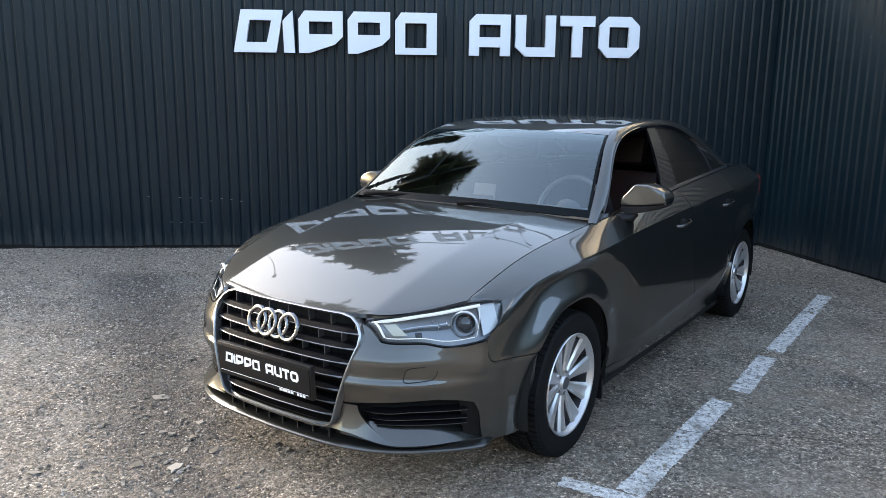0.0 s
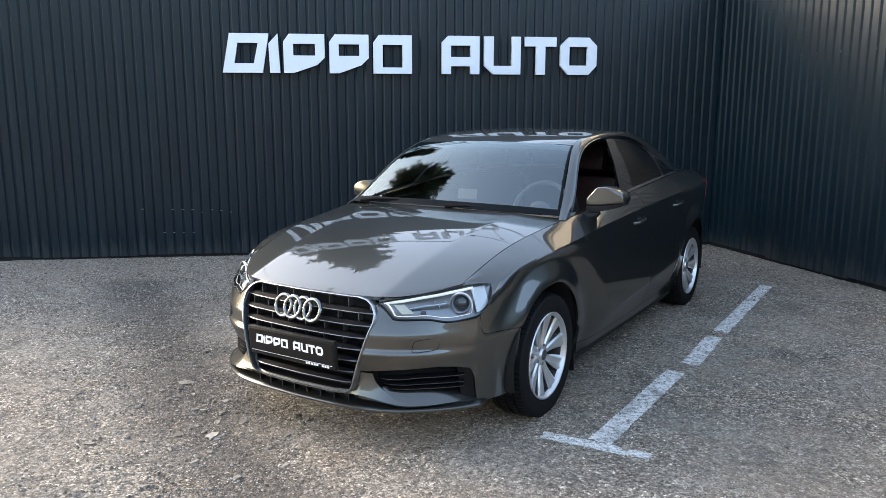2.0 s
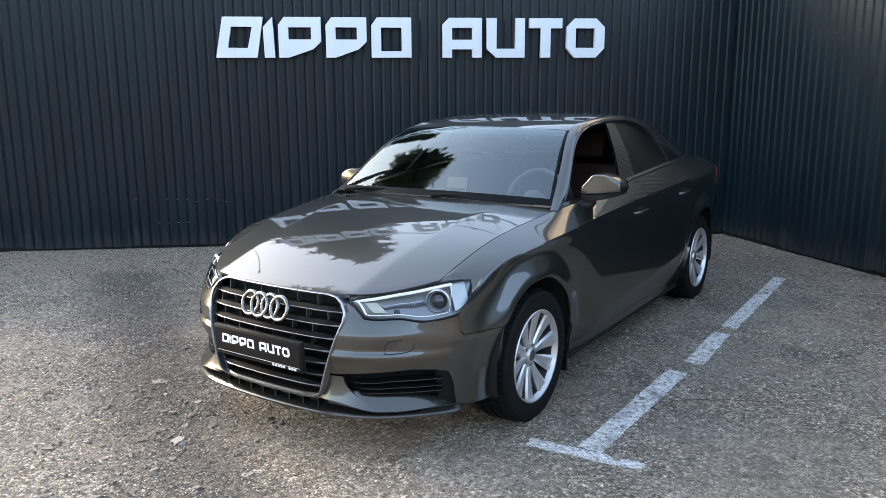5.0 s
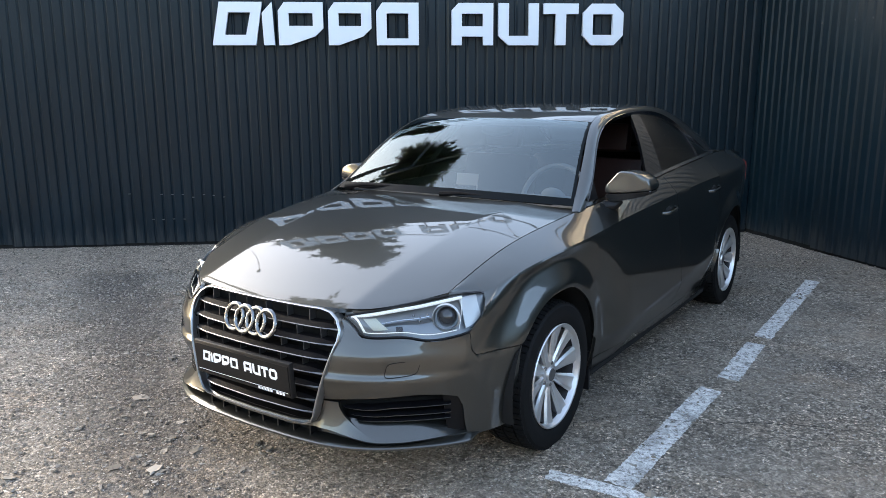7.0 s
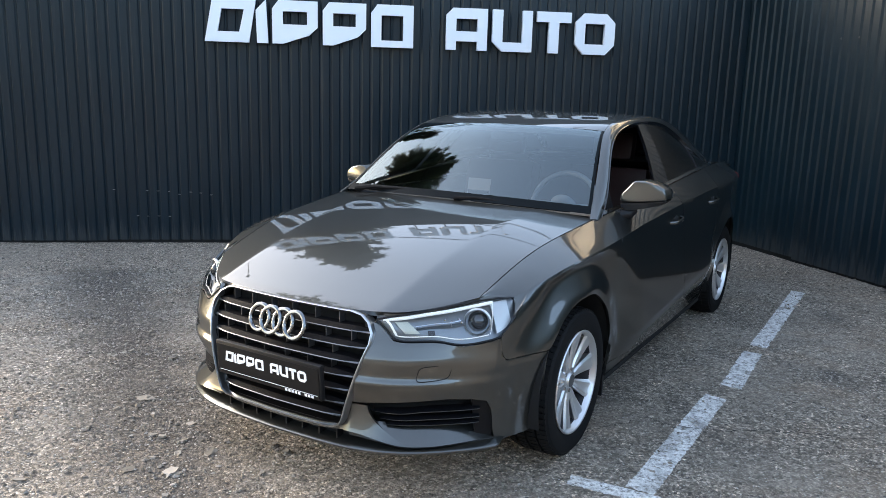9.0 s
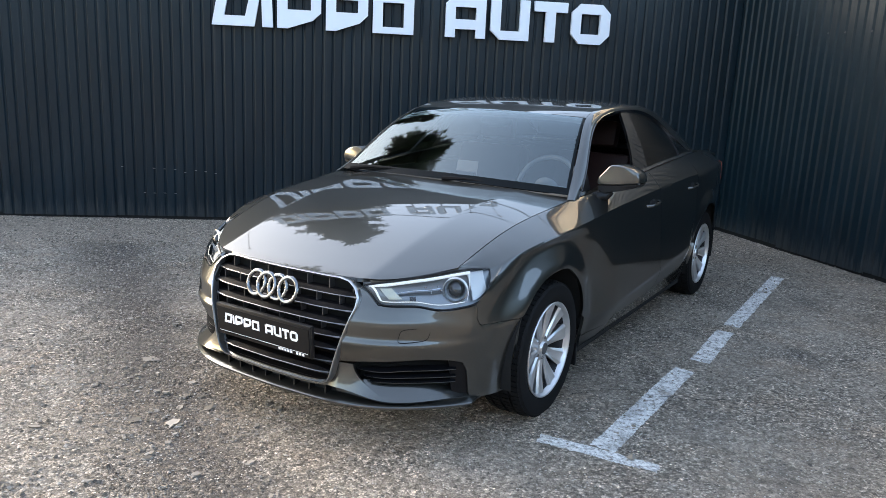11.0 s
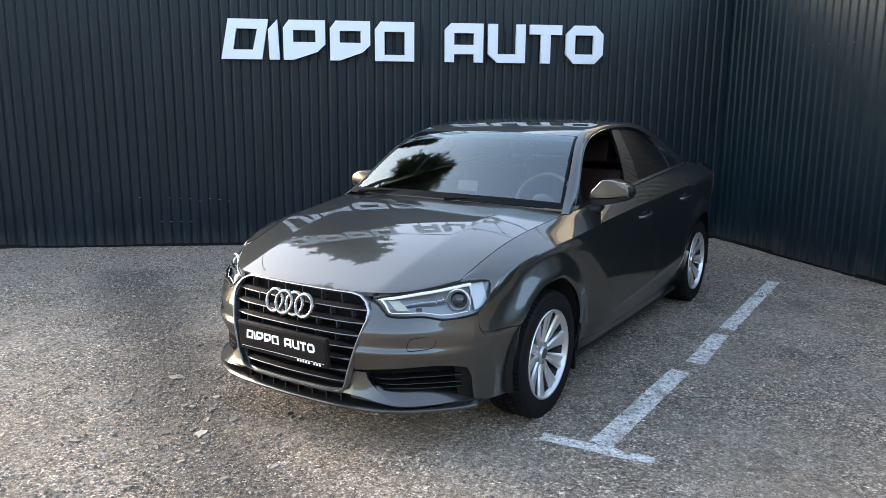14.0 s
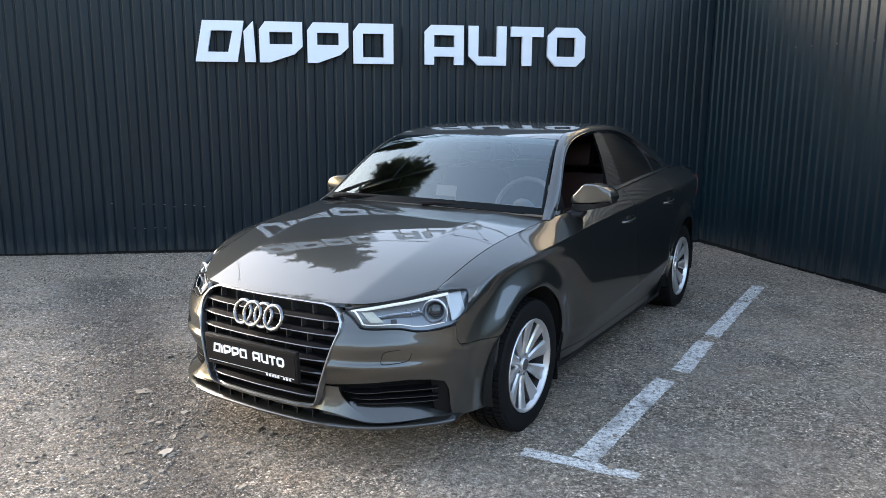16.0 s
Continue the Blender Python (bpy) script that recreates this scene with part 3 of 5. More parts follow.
def side_inset(x, z, xc):
    """How far the flank lies inside the widest line; xc: where the skin itself comes to lie."""
    zt, zq = crease_z(xc), top_z(xc)
    if z > zt:
        w = (z - zt) / max(zq - zt, 0.02)
        step = 0.003 + 0.010 * smooth(-0.25, -0.9, x) * smooth(-2.45, -2.0, x) * max(0.0, 1 - w)
        return front_lean(x) + step + (half_width(x) - front_lean(x) - top_y(xc)) * (0.82 * w + 0.18 * w * w)
    zl = low_crease(x)
    k = smooth(-0.30, -0.75, x) * smooth(-2.45, -2.05, x)
    if z > zl:
        f = (z - zl) / (zt - zl)
        sharp = 0.012 * f - 0.030 * (1 - f)
    else:
        sharp = -0.030 + 0.11 * ((zl - z) / (zl - 0.15)) ** 1.2
    plain = 0.085 * (1 - 0.6 * smooth(0.2, 0.45, x)) * max(0.0, (zt - z) / (zt - 0.15)) ** 2.2
    # hollow below the shoulder, then the arch swells out again to an upright lip
    plain += 0.018 * smooth(0.0, 0.050, zt - z) * smooth(0.34, 0.10, x) * smooth(0.30, 0.50, z) * smooth(-0.42, -0.10, x)
    plain += 0.03 * smooth(0.28, 0.42, x) * max(0.0, 0.72 - z)
    body = k * sharp + (1 - k) * plain
    flare = 0.0
    for cx in (0.0, -BASE):
        d = math.hypot(x - cx, z - 0.32) - 0.36
        flare += (0.052 * (1 - 0.55 * smooth(0.04, -0.22, x)) if cx == 0.0 else 0.030) * (1 - 0.5 * smooth(0.60, 0.48, z) * smooth(cx + 0.15, cx + 0.32, x)) * (1 - 0.45 * smooth(cx + 0.14, cx + 0.36, x)) * swell(d)
    return float(body) - flare + front_lean(x) * smooth(0.50, 0.74, z)


def body_point(s, z):
    """The skin at s along the outline (0 nose .. 1 tail) and height z."""
    p = outline(s)
    d = outline(min(s + 0.004, 1)) - outline(max(s - 0.004, 0))
    d /= np.linalg.norm(d)
    n = np.array([d[1], -d[0]])
    w = smooth(0.60, 0.84, p[1]) if s < 0.5 else smooth(0.5, 0.84, p[1])
    fi = front_inset(z) if s < 0.5 else plain_front(z) * 0.7
    xc = p[0]
    near = smooth(-0.05, 0.22, p[0]) if s < 0.5 else 0.0
    if w and near:
        for _ in range(6):
            xc = 0.5 * xc + 0.5 * (p[0] - near * n[0] * ((1 - w) * fi + w * side_inset(p[0], z, xc)))
    return np.array([*(p - n * ((1 - w) * fi + w * side_inset(p[0], z, xc))), z])


def s_at_y(y):
    i = int(np.argmax(OUT[:, 1] >= y))
    f = (y - OUT[i - 1, 1]) / (OUT[i, 1] - OUT[i - 1, 1]) if i else 0
    return max(i - 1 + f, 0) / 1500


def s_at_x(x):
    i = int(np.argmax(OUT[:, 0] <= x))
    f = (OUT[i - 1, 0] - x) / (OUT[i - 1, 0] - OUT[i, 0]) if i else 0
    return (i - 1 + f) / 1500


def flank(x, z):
    """The skin of the left flank at x and z."""
    aim = x
    p = body_point(s_at_x(aim), z)
    for _ in range(9):
        if abs(p[0] - x) < 2e-6:
            break
        aim += x - p[0]
        p = body_point(s_at_x(aim), z)
    return p


def rows(v, *levels):
    """A height by v, through (v, z) levels, so that the panel's rows follow the creases."""
    return float(np.interp(v, [q[0] for q in levels], [q[1] for q in levels]))


car = empty("car", CAR, "dark grey metallic four-door saloon with silver wheels", "car")

# bonnet
hood_mid = natural([(0.83, 0.6930), (0.80, 0.7032), (0.70, 0.7365), (0.5, 0.801), (0.15, 0.887), (-0.2, 0.941), (-0.46, 0.962)])
hood_front = natural([(0.0, 0.797), (0.2, 0.791), (0.34, 0.775), (0.43, 0.750), (0.52, 0.682), (0.60, 0.592), (0.67, 0.50)])
hood_slope = natural([(-0.44, 0.065), (-0.2, 0.074), (0.0, 0.064), (0.15, 0.066), (0.3, 0.088), (0.4, 0.112), (0.5, 0.136), (0.83, 0.16)])
hood_fold = linear([(0.757, 0.412), (-0.404, 0.468)])


def hood_z(x, y):
    q = (x + 0.44) / 1.24
    a = abs(y) - hood_fold(x)
    soft = 0.004
    fold = hood_slope(x) * 0.5 * (a + math.sqrt(a * a + soft * soft))
    return hood_mid(x) - (y / 0.7) ** 2 * (0.011 + 0.012 * q) - fold


def hood(u, v):
    w = 2 * v - 1
    rib = 22 / 36
    inner_w, outer_w = min(abs(w) / rib, 1.0), max(abs(w) - rib, 0.0) / (1 - rib)
    xe = 0.500 - 0.938 * u
    fold, edge = 0.412 + 0.056 * u, top_y(xe) - 0.002
    y = math.copysign(fold * inner_w + (edge - fold) * outer_w, w)
    xf = hood_front(0.412 * inner_w + (0.670 - 0.412) * outer_w)
    x = xf + (-0.385 - 0.053 * w * w - xf) * u
    z = hood_z(x, y) + (top_z(xe) - 0.001 - hood_z(xe, edge)) * outer_w ** 2
    return (x, y, z - 0.002 * (1 - smooth(0.0, 0.03, u)) * (1 - outer_w ** 4))


part("hood", patch(hood, 56, 72, gap=0.0028, flange=lambda u, v: 0.02 if u < 0.9 else 0.003), PAINT, car, angle=50)

# front wing
LAMP_A, LAMP_B, LAMP_C = np.array((0.505, 0.676, 0.741)), np.array((0.402, 0.763, 0.742)), np.array((0.528, 0.781, 0.624))
wing_seam = curve3([(0.528, 0.781, 0.624), (0.525, 0.783, 0.59), (0.520, 0.786, 0.552), (0.505, 0.793, 0.531)])
wing_top = linear([(0.0, 0.505), (0.1, 0.37), (0.2, 0.255), (1.0, -0.462)])


def wing_low(u):
    a0, a1 = math.radians(35.3), math.radians(194)
    if u < 0.1:
        return LAMP_A + (LAMP_B - LAMP_A) * (u / 0.1)
    if u < 0.2:
        k = (u - 0.1) / 0.1
        return LAMP_B + (LAMP_C - LAMP_B) * k + np.array([-0.022, 0.010, -0.012]) * math.sin(math.pi * k)
    if u < 0.24:
        k = (u - 0.2) / 0.04
        return wing_seam(k)
    if u < 0.32:
        k = (u - 0.24) / 0.08
        return flank(0.505 + (0.36 * math.cos(a0) - 0.505) * k, 0.531 - 0.003 * k)
    if u < 0.86:
        a = a0 + (a1 - a0) * (u - 0.32) / 0.54
        return flank(0.36 * math.cos(a), 0.32 + 0.36 * math.sin(a))
    k = (u - 0.86) / 0.14
    return flank(-0.349 + (-0.400 + 0.349) * k, 0.233)


B_SKIN = flank(LAMP_B[0], LAMP_B[2])


def wing_fold(a, b):
    """Where the panel from a up to b crosses the shoulder crease."""
    lo, hi = 0.0, 1.0
    for _ in range(24):
        k = (lo + hi) / 2
        x, z = a[0] + (b[0] - a[0]) * k, a[2] + (b[2] - a[2]) * k
        lo, hi = (k, hi) if z < crease_z(x) else (lo, k)
    return k


WING_COLUMN = {}


def wing_column(u):
    if u not in WING_COLUMN:
        a = wing_low(u)
        xt = wing_top(u)
        b = np.array((xt, top_y(xt), top_z(xt)))
        if u < 0.1:
            c = a + (b - a) * 0.62 * (1 - u / 0.1)
            k = 0.62
        else:
            k = wing_fold(a, b)
            x, z = a[0] + (b[0] - a[0]) * k, a[2] + (b[2] - a[2]) * k
            c = flank(x, z) + (LAMP_B - B_SKIN) * smooth(0.0, LAMP_B[0], x)
        WING_COLUMN[u] = a, b, c, k
    return WING_COLUMN[u]


def wing(u, v):
    a, b, c, k = wing_column(u)
    w = smooth(0.20, 0.32, u)
    if v <= 0.62:
        q = v / 0.62
        plain = a + (c - a) * q + np.array([0.35, 0.9, 0.1]) * (0.016 * min(np.linalg.norm(c - a) / 0.25, 1) * math.sin(math.pi * q))
        x, z = a[0] + (b[0] - a[0]) * k * q, a[2] + (b[2] - a[2]) * k * q
        skin = flank(x, z) + (a - flank(a[0], a[2])) * (1 - q) + (c - flank(c[0], c[2])) * q if w else plain
    else:
        q = (v - 0.62) / 0.38
        plain = c + (b - c) * q + np.array([0.1, 0.3, 0.9]) * 0.004 * math.sin(math.pi * q)
        f = k + (1 - k) * q
        x, z = a[0] + (b[0] - a[0]) * f, a[2] + (b[2] - a[2]) * f
        skin = flank(x, z) + (c - flank(c[0], c[2])) * (1 - q) + (b - flank(b[0], b[2])) * q if w else plain
    return tuple(skin * w + plain * (1 - w))


both("front_wing", patch(wing, 120, 40, flange=lambda u, v: 0.012 if u > 0.24 else 0.004), PAINT, car, angle=24)


# doors
def door(front, rear, low):
    def fn(u, v):
        z = 0.55
        for _ in range(3):
            x = front(z) + (rear(z) - front(z)) * u
            zl = low_crease(x)
            z = rows(v, (0, low), (0.12, zl), (0.75, crease_z(x)), (1, top_z(x) - 0.002))
        p = flank(x, z)
        if v > 0.999:
            p[1] = top_y(x)
        return tuple(p)
    return fn


seam_a = natural([(0.2, -0.402), (0.6, -0.400), (0.80, -0.408), (0.93, -0.462)])
seam_b = natural([(0.2, -1.462), (0.6, -1.455), (0.88, -1.435), (1.01, -1.40)])
seam_c = natural([(0.2, -2.09), (0.32, -2.12), (0.5, -2.18), (0.65, -2.245), (0.85, -2.27), (1.04, -2.24)])
f_l, f_r = both("front_door", patch(door(seam_a, seam_b, 0.245), 40, 48), PAINT, car, angle=25)
r_l, r_r = both("rear_door", patch(door(seam_b, seam_c, 0.245), 34, 48), PAINT, car, angle=25)


def quarter_low(u):
    if u < 0.12:
        k = u / 0.12
        return (-2.13 - 0.14 * k, 0.235)
    if u < 0.62:
        a = math.radians(194) + (math.radians(-14) - math.radians(194)) * (u - 0.12) / 0.5
        return (-BASE - 0.36 * math.cos(a), 0.32 + 0.36 * math.sin(a))
    k = (u - 0.62) / 0.38
    return (-BASE - 0.349 - 0.37 * k, 0.233 + 0.10 * k)


def quarter(u, v):
    xl, zl = quarter_low(u)
    xt = -2.33 - 1.0 * u
    z = rows(v, (0, zl), (0.72, crease_z(xt)), (1, top_z(xt)))
    x = xl + (xt - xl) * (z - zl) / (top_z(xt) - zl)
    first = -2.13 - 0.20 * min(max((z - 0.235) / (1.044 - 0.235), 0), 1)
    x += (seam_c(z) - first) * max(0.0, 1 - u / 0.14)
    p = flank(x, z)
    if v > 0.999:
        p[1] = top_y(xt)
    return tuple(p)


both("rear_quarter_panel", patch(quarter, 70, 26), PAINT, car, angle=28)


# sills below the doors
def sill(u, v):
    x = -0.35 - 1.93 * u
    p = flank(x, 0.165 + 0.078 * v)
    return tuple(p)


both("sill", patch(sill, 24, 4, gap=0.0), PAINT, car)

# tail: bumper, boot lid, lamps
S_TAIL = s_at_x(-3.33)


def tail(u, v):
    s = S_TAIL + (1 - S_TAIL) * u
    return tuple(body_point(min(s, 0.9999), 0.24 + 0.50 * v))


for side in (1, -1):
    bm = patch(tail, 16, 8, gap=0)
    if side < 0:
        bm = mirrored(bm)
    part("rear_bumper", bm, PAINT, car)


def tail_top(u, v):
    y = (2 * v - 1) * 0.70
    x = -2.93 - 0.6 * u - 0.04 * (1 - (2 * v - 1) ** 2) * u
    return (x, y, 1.052 - 0.055 * u ** 1.5 - 0.02 * (y / 0.7) ** 2)


part("boot_lid", patch(tail_top, 12, 24), PAINT, car)


def tail_lamp(u, v):
    s = s_at_x(-3.22) + 0.035 * u
    return tuple(body_point(s, 0.80 + 0.15 * v) + np.array([0, 0.006, 0]))


both("tail_lamp", patch(tail_lamp, 8, 8), RED_LENS, car, "red tail lamp")

# ---- glasshouse ----
dlo = curve3([(-0.44, 0.768, 0.918), (-0.515, 0.757, 0.955), (-0.75, 0.690, 1.135), (-0.98, 0.622, 1.270), (-1.25, 0.592, 1.330), (-1.6, 0.582, 1.346), (-1.95, 0.585, 1.324), (-2.25, 0.612, 1.238), (-2.44, 0.655, 1.142), (-2.56, 0.72, 1.052)])
inner = curve3([(-0.40, 0.735, 0.930), (-0.46, 0.716, 0.962), (-0.75, 0.632, 1.172), (-0.985, 0.565, 1.306), (-1.3, 0.542, 1.360), (-1.6, 0.538, 1.374), (-1.95, 0.54, 1.364), (-2.3, 0.55, 1.312), (-2.6, 0.585, 1.21), (-2.93, 0.64, 1.058)])


def rail(u, v):
    a, b = dlo(u), inner(u)
    p = a + (b - a) * v
    n = np.array([0.1, 0.75, 0.65])
    return tuple(p + n * 0.010 * math.sin(math.pi * v))


both("pillar_and_roof_rail", patch(rail, 60, 8, gap=0.001, flange=0.01), PAINT, car)
roof_mid = natural([(-0.945, 1.317), (-1.05, 1.340), (-1.25, 1.367), (-1.6, 1.386), (-1.95, 1.380), (-2.3, 1.340)])
INNER = np.array([inner(i / 400) for i in range(401)])


def roof(u, v):
    w = 2 * v - 1
    x = -0.985 - 1.32 * u
    i = int(np.argmin(abs(INNER[:, 0] - x)))
    e = INNER[i]
    xe = x + 0.04 * (1 - w * w) * (1 - u) ** 2
    return (xe, e[1] * w, roof_mid(xe) + (e[2] - roof_mid(xe)) * abs(w) ** 2.6)


part("roof", patch(roof, 36, 36, gap=0.001), PAINT, car, angle=50)


def screen(u, v):
    w = 2 * u - 1
    x0, y0, z0 = -0.385 - 0.06 * w * w, 0.722 * w, 0.952 - 0.006 * w * w
    x1, y1, z1 = -0.945 - 0.04 * w * w, 0.563 * w, 1.316 - 0.010 * w * w
    k = v
    b = 0.018 * math.sin(math.pi * v) + 0.036 * v * v * v * (1 - v) * 4 + 0.012 * (1 - w * w)
    return (x0 + (x1 - x0) * k + b * 0.55, y0 + (y1 - y0) * k, z0 + (z1 - z0) * k + b * 0.8)


ws = part("windscreen", patch(screen, 40, 24, gap=0.004, flange=0.0), SCREEN_GLASS, car, "windscreen with a dark frit border")
ws.visible_shadow = False


def border_strip(fn, lo, hi, across, name, n=40, lift=1.0):
    """A dark band behind the glass."""
    def g(u, v):
        a = np.array(fn(*across(u, lo + (hi - lo) * v)))
        return tuple(a + np.array([0.0012, 0, 0.0018]) * lift)
    part(name, patch(g, n, 3, gap=0, flange=0), FRIT, ws)


border_strip(screen, 0.0, 0.075, lambda u, v: (u, v), "frit_band")
border_strip(screen, 0.965, 1.0, lambda u, v: (u, v), "frit_band", lift=-1.0)
border_strip(screen, 0.0, 0.011, lambda u, v: (v, u), "frit_band", 24)
border_strip(screen, 0.989, 1.0, lambda u, v: (v, u), "frit_band", 24)


def rear_screen(u, v):
    w = 2 * u - 1
    x = -2.31 - 0.62 * v
    y = (0.548 + 0.09 * v) * w
    return (x + 0.03 * (w * w) * v, y, 1.338 - 0.282 * v ** 1.2 - 0.03 * w * w * (1 - v))


part("rear_screen", patch(rear_screen, 24, 14), TINTED, car)


def belt(x):
    return np.array([x, top_y(x) - 0.012, top_z(x) + 0.006])


DLO = np.array([dlo(i / 600) for i in range(601)])


def above(x):
    i = int(np.argmin(abs(DLO[:, 0] - x)))
    return DLO[i]


def window(x0, x1, bow=0.012, skew=0.0):
    def fn(u, v):
        xb = x0[0] + (x1[0] - x0[0]) * u
        xt = x0[1] + (x1[1] - x0[1]) * u
        a, b = belt(xb), above(xt) - np.array([0, 0.006, 0.010])
        p = a + (b - a) * v
        p[1] += bow * math.sin(math.pi * v)
        return tuple(p - np.array([0, 0.01, 0]))
    return fn


for sgn, dr in ((1, r_l), (-1, r_r)):
    bm = patch(window((-1.44, -1.61), (-2.12, -2.27)), 16, 10, gap=0.003, flange=0)
    g1 = part("window_pane", bm if sgn > 0 else mirrored(bm), TINTED, dr, "dark tinted pane")
    bm = patch(window((-2.15, -2.30), (-2.50, -2.52)), 8, 8, gap=0.003, flange=0)
    part("quarter_pane", bm if sgn > 0 else mirrored(bm), TINTED, dr, "small dark tinted pane")
# the wound-down driver's window shows the cabin; the far one is up
bm = patch(window((-0.60, -0.64), (-1.22, -1.49)), 16, 10, gap=0.003, flange=0)
part("window_pane", mirrored(bm), TINTED, f_r, "dark tinted pane")


def b_pillar(u, v):
    f = window((-1.215, -1.49), (-1.45, -1.62))(u, v)
    return (f[0], f[1] + 0.008, f[2])


both("door_pillar_cover", patch(b_pillar, 4, 12), GLOSS_BLACK, car, "gloss black door pillar cover")


def c_bar(u, v):
    f = window((-2.115, -2.265), (-2.155, -2.305))(u, v)
    return (f[0], f[1] + 0.006, f[2])


both("window_divider", patch(c_bar, 2, 10), BLACK, car)


def frame_top(u, v):
    a = dlo(0.02 + 0.96 * u)
    return tuple(a + np.array([0.0, 0.004 - 0.012 * v, -0.002 - 0.024 * v]))


both("window_frame", patch(frame_top, 60, 2, gap=0, flange=0.008), GLOSS_BLACK, car, "black window surround")


def waist(u, v):
    x = -0.52 - 1.98 * u
    b = belt(x)
    return tuple(b + np.array([0, 0.012 - 0.010 * v, -0.004 + 0.014 * v]))


both("waist_trim", patch(waist, 40, 2, gap=0, flange=0.006), CHROME, car, "slim bright waist trim")


def sail(u, v):
    """The black triangle ahead of the front window."""
    xb = -0.50 - 0.14 * u
    a, b = belt(xb), above(-0.53 - 0.12 * u)
    p = a + (b - a) * v
    return (p[0], p[1] + 0.002, p[2])


both("mirror_sail", patch(sail, 4, 6, gap=0), BLACK, car)

# cowl between bonnet and windscreen
def cowl(u, v):
    w = 2 * u - 1
    return (-0.375 - 0.05 * w * w - 0.05 * v, 0.72 * w, 0.938 + 0.006 * v - 0.012 * w * w)


part("cowl", patch(cowl, 30, 3, gap=0), BLACK, car, "black plastic cowl below the windscreen")

# ---- nose ----
def nose(y, z, out=0.0):
    """The skin at the front by y and z, without the bumper's ledges."""
    s = s_at_y(abs(y)) if abs(y) > 1e-3 else 0.0
    p = outline(s)
    return np.array([p[0] - plain_front(z) + out, y, z])


bumper = bmesh.new()
# grille opening half-width by height
grille_w = linear([(0.27, 0.285), (0.30, 0.302), (0.60, 0.402), (0.655, 0.410), (0.70, 0.345), (0.72, 0.33)])
S_ARCH = s_at_x(0.30)


intake_top = linear([(0.0, 0.36), (0.07, 0.365), (0.095, 0.384), (0.115, 0.394), (0.135, 0.402), (0.15, 0.394), (0.16, 0.380), (0.1645, 0.335), (0.1685, 0.24), (0.170, 0.205), (0.21, 0.205)])
lamp_line = linear([(0.0, 0.690), (0.004, 0.681), (0.058, 0.650), (0.128, 0.614), (0.36, 0.613), (0.42, 0.609), (0.48, 0.604), (0.57, 0.612), (0.66, 0.622), (0.70, 0.57), (0.74, 0.531), (1.0, 0.527)])


lamp_top = curve3([(0.772, 0.408, 0.684), (0.735, 0.465, 0.696), (0.68, 0.526, 0.708), (0.59, 0.606, 0.725), (0.505, 0.676, 0.739), (0.44, 0.730, 0.743), (0.402, 0.762, 0.742)])
lamp_low = curve3([(0.772, 0.402, 0.680), (0.768, 0.448, 0.646), (0.764, 0.480, 0.620), (0.750, 0.508, 0.614), (0.71, 0.571, 0.615), (0.678, 0.618, 0.614), (0.652, 0.662, 0.606), (0.625, 0.695, 0.604), (0.583, 0.738, 0.611), (0.530, 0.780, 0.625), (0.446, 0.788, 0.664), (0.400, 0.770, 0.730)])


def upper(u, v):
    """Between the grille, the lamp, the wing and the air intake."""
    s = 0.075 + (S_ARCH - 0.075) * u
    lo = intake_top(s)
    hi = lamp_line(u)
    z = rows(v, (0, lo), (0.25, 0.41), (0.6, 0.50), (1, hi))
    s0 = s_at_y(grille_w(z) + 0.006)
    s = s0 + (S_ARCH - s0) * u
    return body_point(s, z)


LOW = np.array([lamp_low(0.12 + 0.64 * i / 4000) for i in range(4001)])
UP_A, UP_B = upper(0.128, 1)[1], upper(0.66, 1)[1]


def upper_edge(u):
    """The bumper's upper border: the lamp's inner end, its lower rim, the seam to the wing."""
    if u < 0.128:
        return upper(u, 1)
    if u < 0.66:
        y = 0.488 + (0.781 - 0.488) * (upper(u, 1)[1] - UP_A) / (UP_B - UP_A)
        return LOW[int(np.argmin(abs(LOW[:, 1] - y)))] + np.array([0.003, 0.002, -0.004])
    if u < 0.74:
        return wing_seam((u - 0.66) / 0.08)
    k = (u - 0.74) / 0.26
    return flank(0.505 + (0.30 - 0.505) * k, 0.531 - 0.004 * k)


def upper_fit(u, v):
    p = upper(u, v)
    return tuple(p + (upper_edge(u) - upper(u, 1)) * v ** 5)


patch(upper_fit, 110, 64, gap=0.0015, flange=lambda u, v: 0.002 if v > 0.9 and 0.6 < u < 0.8 else 0.016, bm=bumper)
S_F0, S_F1 = 0.0755, 0.166


def shelf(u, v):
    """The upper face of the splitter, below the intake."""
    s = 0.062 + (0.173 - 0.062) * u
    p = body_point(s, 0.2)
    n = np.array([0.75, 0.66, 0])
    zf = 0.262 - 0.029 * smooth(0.0, 0.38, u) - 0.010 * smooth(0.7, 1.0, u)
    zb = zf + 0.012 + 0.046 * smooth(0.0, 0.25, u) * smooth(1.0, 0.55, u)
    q = p - n * (0.062 * v) + n * (0.004 - 0.02 * (1 - smooth(0.0, 0.3, u)))
    return (q[0], q[1], zf + (zb - zf) * v)


patch(shelf, 40, 8, gap=0, flange=0.012, bm=bumper)


